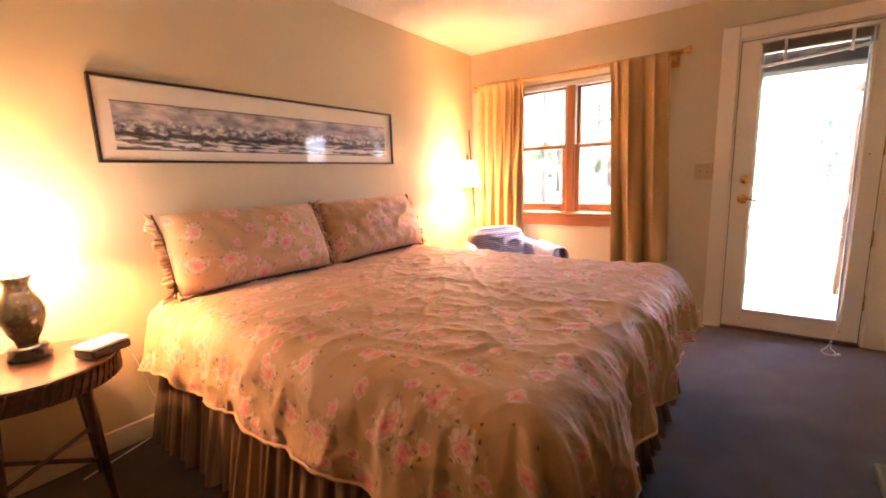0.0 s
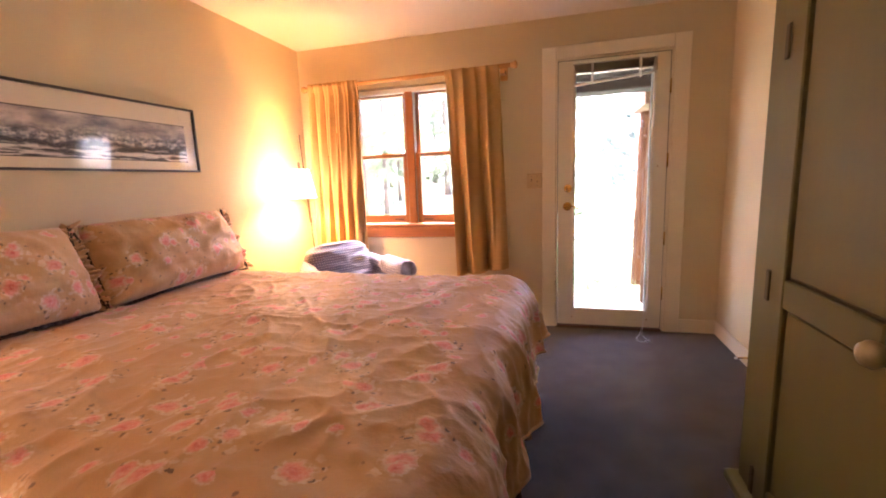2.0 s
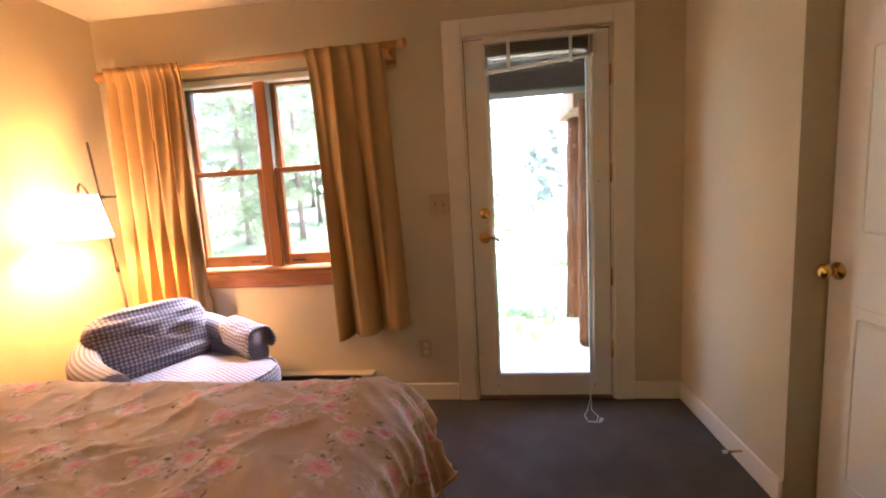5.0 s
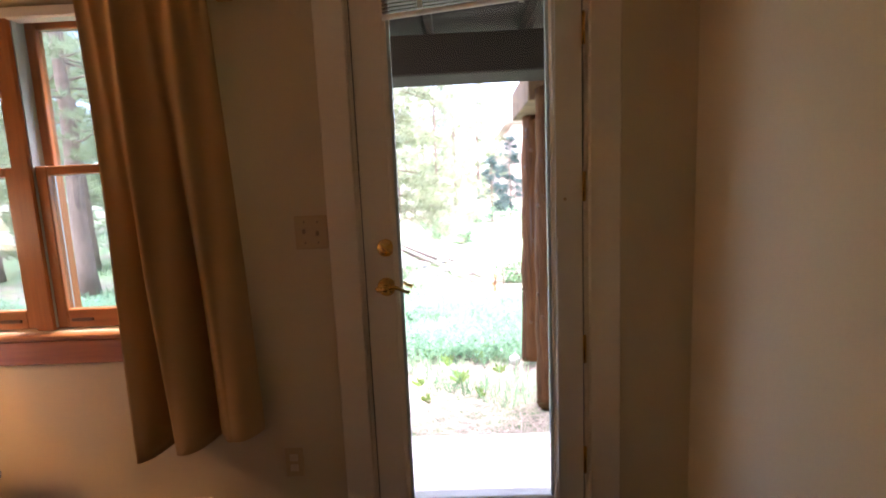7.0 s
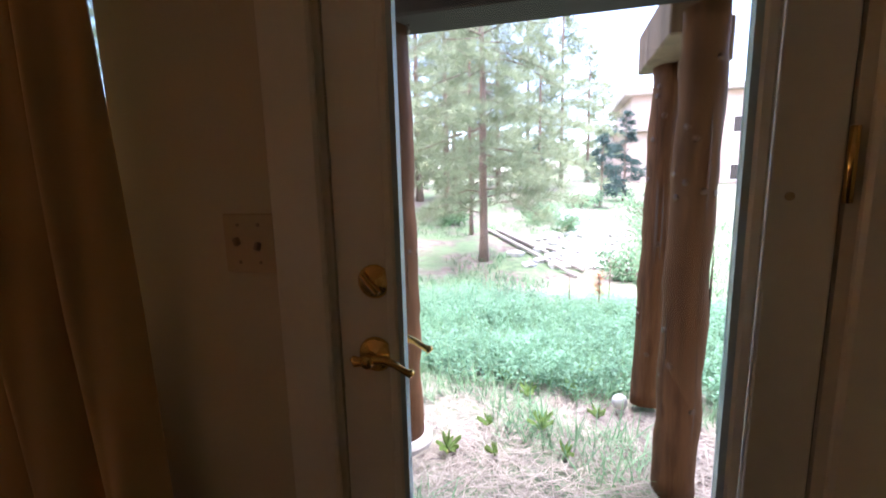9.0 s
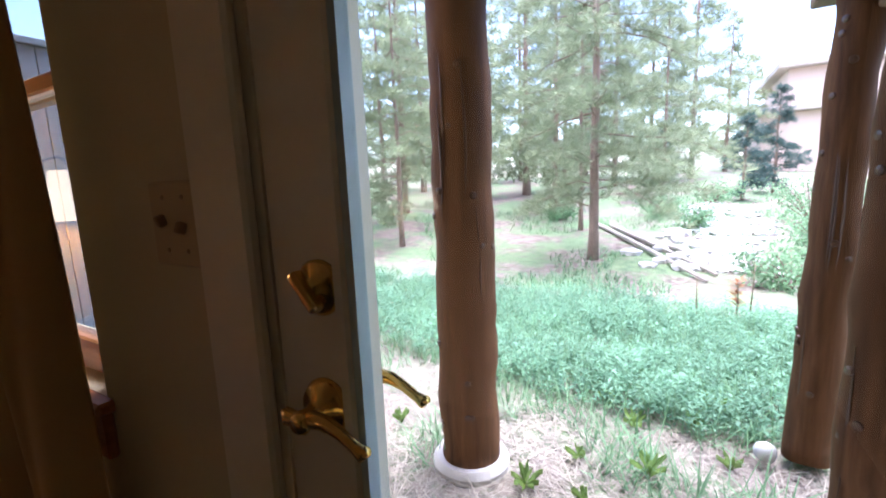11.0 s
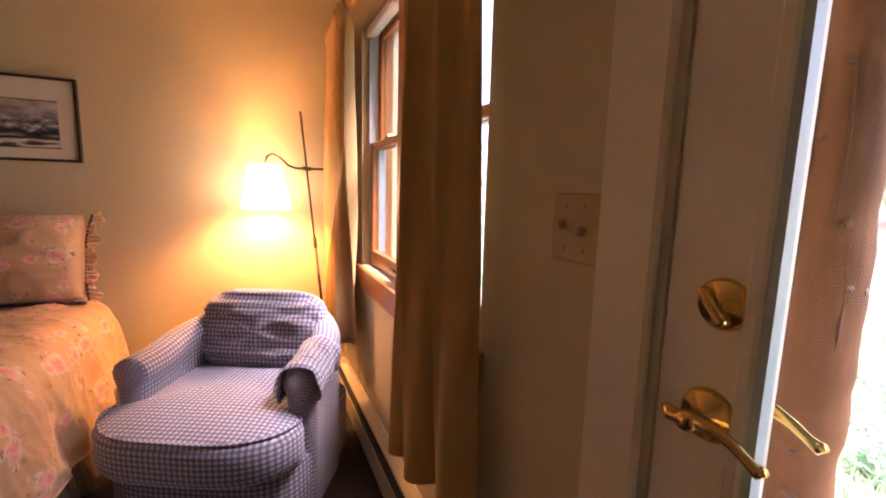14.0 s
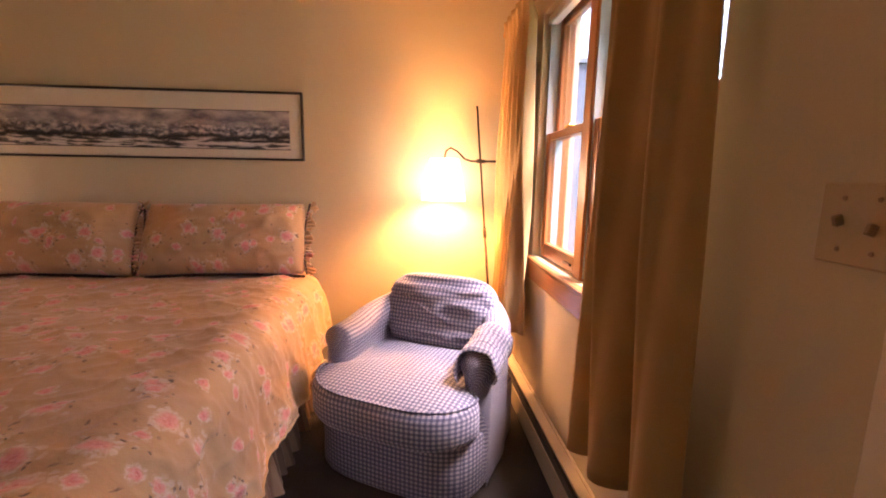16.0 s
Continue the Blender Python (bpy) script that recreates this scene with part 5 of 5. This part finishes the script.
def conifer(name, x, y, height, trunk, first, spread, seed, material, label, density=1.0, needle=(0.06, 0.13), droop=0.15, count_per_tuft=13, slim=0.075):
    r = random.Random(seed)
    z = ground_height(x, y)
    tree = thing(name, (x, y, z), label, "tree")
    n = 14
    bends = [(0.05 * trunk * 10 * noise.noise((k * 0.3, seed, 0)), 0.05 * trunk * 10 * noise.noise((k * 0.3, seed, 9)), height * k / n - 0.1) for k in range(n + 1)]
    bm = tube(bends, [trunk * (1.25 if k == 0 else 1.0) * (1 - 0.93 * k / n) + 0.006 for k in range(n + 1)], 10)
    limbs, verts, faces = [], [], []
    count = int((height - first) * 7.5 * density)
    for k in range(count):
        f = (k + r.random()) / count
        h = first + (height - first) * f * 0.98
        a = r.uniform(0, 6.283)
        reach = spread * (1 - f) ** 0.75 * r.uniform(0.55, 1.1) * (0.55 + 0.45 * min(1, f * 5)) + 0.12
        rise = r.uniform(-0.1, 0.35)
        i = min(n - 1, int((h + 0.1) / height * n))
        cx, cy = bends[i][0], bends[i][1]
        pts = []
        for q in range(5):
            s = q / 4
            pts.append((cx + math.cos(a) * reach * s, cy + math.sin(a) * reach * s, h + reach * (rise * s - droop * s * s * 2) + 0.05 * math.sin(q * 2 + k)))
        tube(pts, [0.022 * (1 - 0.85 * q / 4) * (0.5 + trunk * 4) for q in range(5)], 4, bm, cap=False)
        tufts = max(6, int(reach * 12.5 * density))
        for j in range(tufts):
            s = 0.22 + 0.78 * (j + r.random()) / tufts
            q = min(3, int(s * 4))
            p = Vector(pts[q]).lerp(Vector(pts[q + 1]), s * 4 - q)
            fan = r.uniform(-1, 1) * 0.34 * reach * (1.15 - s)
            p += Vector((-math.sin(a) * fan, math.cos(a) * fan, -0.12 * abs(fan)))
            p += Vector((r.gauss(0, 1), r.gauss(0, 1), r.gauss(0, 0.5))) * 0.055 * reach ** 0.5
            for _ in range(count_per_tuft):
                way = Vector((math.cos(a) * 0.5 + r.gauss(0, 0.8), math.sin(a) * 0.5 + r.gauss(0, 0.8), r.gauss(0.25, 0.6))).normalized()
                l = r.uniform(*needle) * 1.5
                side = way.orthogonal().normalized() * l * slim
                m = len(verts)
                tip = p + way * l
                mid = p + way * l * 0.5
                verts += [tuple(p), tuple(mid + side), tuple(tip), tuple(mid - side)]
                faces.append((m, m + 1, m + 2, m + 3))
    part("trunk", bm, PINEBARK, tree, smooth=True)
    data = bpy.data.meshes.new("crown")
    data.from_pydata(verts, [], faces)
    data.materials.append(material)
    ob = new("crown", data)
    ob.parent = tree
    return tree


PINE = "lodgepole pine with bare lower trunk and airy green crown"
for k, (x, y, h, tr, first, spread, dens) in enumerate((
        (-1.03, 7.8, 9.0, 0.085, 0.95, 2.6, 1.6), (-1.75, 10.2, 7.5, 0.05, 1.6, 1.3, 1.0), (-4.86, 15.5, 11.0, 0.14, 2.2, 2.3, 1.0), (-7.4, 11.0, 10.0, 0.10, 1.6, 2.0, 1.1),
        (-3.1, 13.0, 9.0, 0.09, 2.0, 1.9, 1.0), (-8.0, 8.0, 11.0, 0.15, 2.2, 2.1, 1.1), (-6.5, 6.2, 10.0, 0.14, 2.4, 1.9, 1.1), (-10.5, 9.5, 10.0, 0.12, 1.4, 2.1, 1.0),
        (-5.6, 10.0, 9.0, 0.08, 1.5, 1.8, 1.0), (-12.5, 13.0, 11.0, 0.13, 1.2, 2.4, 1.0), (-9.5, 15.5, 11.0, 0.12, 1.5, 2.4, 1.0), (-2.2, 19.0, 11.0, 0.12, 2.0, 2.6, 1.0),
        (0.6, 22.0, 11.0, 0.12, 1.5, 2.6, 1.0), (-7.0, 21.0, 12.0, 0.13, 1.5, 2.8, 1.0), (-13.5, 20.0, 12.0, 0.13, 1.5, 2.8, 1.0), (-16.0, 10.0, 11.0, 0.13, 1.0, 2.4, 1.0),
        (-18.0, 16.0, 12.0, 0.13, 1.0, 2.8, 1.0), (-4.4, 24.0, 12.0, 0.13, 1.5, 2.8, 1.0), (-11.0, 26.0, 13.0, 0.14, 1.5, 3.0, 1.0), (2.2, 27.0, 8.0, 0.11, 1.0, 2.6, 1.0), (-6.4, 13.4, 8.0, 0.07, 0.7, 1.9, 1.1), (-3.9, 17.5, 10.0, 0.10, 0.8, 2.4, 1.1), (-0.2, 15.0, 6.5, 0.06, 0.8, 1.7, 1.1), (-1.2, 24.0, 11.0, 0.12, 0.8, 3.0, 1.1), (-8.6, 18.0, 10.0, 0.10, 0.8, 2.6, 1.1), (-2.7, 11.6, 6.0, 0.05, 0.9, 1.3, 1.1), (-15.0, 26.0, 13.0, 0.14, 0.8, 3.2, 1.0), (-20.0, 24.0, 13.0, 0.14, 0.8, 3.2, 1.0), (3.6, 33.0, 7.0, 0.1, 0.6, 2.8, 1.0),
        (-5.2, 7.6, 6.5, 0.06, 0.5, 1.7, 1.2), (-9.3, 7.2, 8.0, 0.08, 0.4, 2.1, 1.1), (-7.0, 9.4, 7.0, 0.07, 0.4, 1.9, 1.1), (-11.5, 11.0, 9.0, 0.1, 0.4, 2.5, 1.0))):
    conifer("pine_tree", x, y, h, tr, first if y < 12 else min(first, 0.7), spread, 100 + k, NEEDLE, PINE, dens * (1 if y < 12 else 0.75), needle=(0.07, 0.14) if y < 12 else (0.13, 0.26), count_per_tuft=22 if y < 12 else 13, slim=0.036 if y < 12 else 0.06)
for k, (x, y, h, s) in enumerate(((1.9, 15.0, 2.5, 0.75), (2.9, 17.0, 3.4, 1.0), (-0.4, 17.5, 2.2, 0.7))):
    conifer("spruce_tree", x, y, h, 0.05, 0.15, s, 300 + k, SPRUCE, "young blue-green spruce with branches to the ground", 1.8, needle=(0.06, 0.13), droop=0.05)


def bush(x, y, w, h, seed):
    r = random.Random(seed)
    b = thing("bush", (x, y, ground_height(x, y)), "leafy green willow bush", "bush", "bushes on the slope")
    verts, faces = [], []
    bm = bmesh.new()
    for k in range(14):
        a = r.uniform(0, 6.283)
        tip = Vector((math.cos(a) * w * r.uniform(0.3, 1), math.sin(a) * w * r.uniform(0.3, 1), h * r.uniform(0.5, 1)))
        tube([(0, 0, 0), tip * 0.5 + Vector((0, 0, 0.1)), tip], [0.015, 0.01, 0.004], 4, bm, cap=False)
        for j in range(70):
            p = tip * r.uniform(0.35, 1.05) + Vector((r.gauss(0, 1), r.gauss(0, 1), r.gauss(0, 1))) * 0.13 * w
            p.z = max(p.z, 0.02)
            d = Vector((r.gauss(0, 1), r.gauss(0, 1), r.gauss(0, 1))).normalized()
            s = d.orthogonal().normalized() * 0.02
            m = len(verts)
            verts += [tuple(p), tuple(p + d * 0.035 + s), tuple(p + d * 0.075), tuple(p + d * 0.035 - s)]
            faces.append((m, m + 1, m + 2, m + 3))
    part("stems", bm, PINEBARK, b)
    data = bpy.data.meshes.new("leaves")
    data.from_pydata(verts, [], faces)
    data.materials.append(GRASS)
    ob = new("leaves", data)
    ob.parent = b


for k, (x, y, w, h) in enumerate(((1.75, 7.0, 0.7, 0.55), (2.4, 9.0, 0.9, 0.8), (0.6, 10.5, 0.6, 0.5), (1.0, 13.5, 0.8, 0.7), (-0.2, 12.0, 0.7, 0.5), (2.9, 12.0, 1.0, 1.0), (-2.6, 11.5, 0.6, 0.4))):
    bush(x, y, w, h, 60 + k)
r = random.Random(5)
verts, faces = [], []
for k in range(420):
    x, y = r.gauss(1.0, 0.45), r.uniform(7.5, 13.5)
    x += (y - 10) * 0.05
    bm = bmesh.new()
    bmesh.ops.create_icosphere(bm, subdivisions=1, radius=r.uniform(0.05, 0.17))
    n = len(verts)
    flat = r.uniform(0.4, 0.8)
    z = ground_height(x, y)
    verts += [(x + v.co.x * r.uniform(0.8, 1.3), y + v.co.y, z + 0.02 + v.co.z * flat) for v in bm.verts]
    bm.verts.index_update()
    faces += [tuple(n + v.index for v in f.verts) for f in bm.faces]
    bm.free()
stuff("river_stones", verts, faces, ROCK, "pale stones of a dry stream bed", "stones")
for k, (ax, ay, bx, by) in enumerate(((-1.4, 10.6, 0.75, 6.9), (-1.1, 10.5, 0.9, 7.3), (-0.3, 9.2, 1.0, 8.0))):
    lg = thing("fallen_log", (ax, ay, ground_height(ax, ay)), "thin grey fallen log on the slope", "log", "fallen logs")
    g0 = ground_height(ax, ay)
    part("log", tube([(0, 0, 0.06), ((bx - ax) / 2, (by - ay) / 2, ground_height((ax + bx) / 2, (ay + by) / 2) - g0 + 0.07), (bx - ax, by - ay, ground_height(bx, by) - g0 + 0.05)], [0.05, 0.045, 0.03], 8), WEATHERED, lg, smooth=True)


house = thing("neighbour_building", (11.0, 30.0, 0.5), "pinkish stucco building with a flat roof behind trees", "building")
part("wall", box((-6, 0, -2), (9, 8, 6.0), 0.02), STUCCO, house)
part("wall", box((-7.2, -1.5, -2), (-1.5, 5, 3.6), 0.02), STUCCO, house)
part("roof", box((-6.5, -0.6, 6.0), (9.5, 8.5, 6.35), 0.03), WEATHERED, house)
part("roof", box((-7.6, -2.0, 3.6), (-1.3, 5.4, 3.85), 0.03), WEATHERED, house)
for x, z, s in ((-3.2, 3.9, 0), (0.5, 3.9, 0), (4, 3.9, 0), (0.5, 1.0, 0), (4, 1.0, 0)):
    wdw = part("window", box((x - 0.7, -0.05, z - 0.5), (x + 0.7, 0.02, z + 0.6), 0.02), WHITEC, house, "white framed window")
    part("pane", box((x - 0.6, -0.07, z - 0.4), (x + 0.6, -0.052, z + 0.5)), DARKP, wdw)

screen = thing("privacy_screen", (-3.45, 0.2, -0.2), "pale blue-grey board screen beside the window", "fence")
for k in range(6):
    part("board", box((0, k * 0.155, 0), (0.03, k * 0.155 + 0.15, 2.42), 0.004), GREYB, screen)
part("cap", box((-0.03, 0, 2.421), (0.06, 0.94, 2.47), 0.006), GREYB, screen)
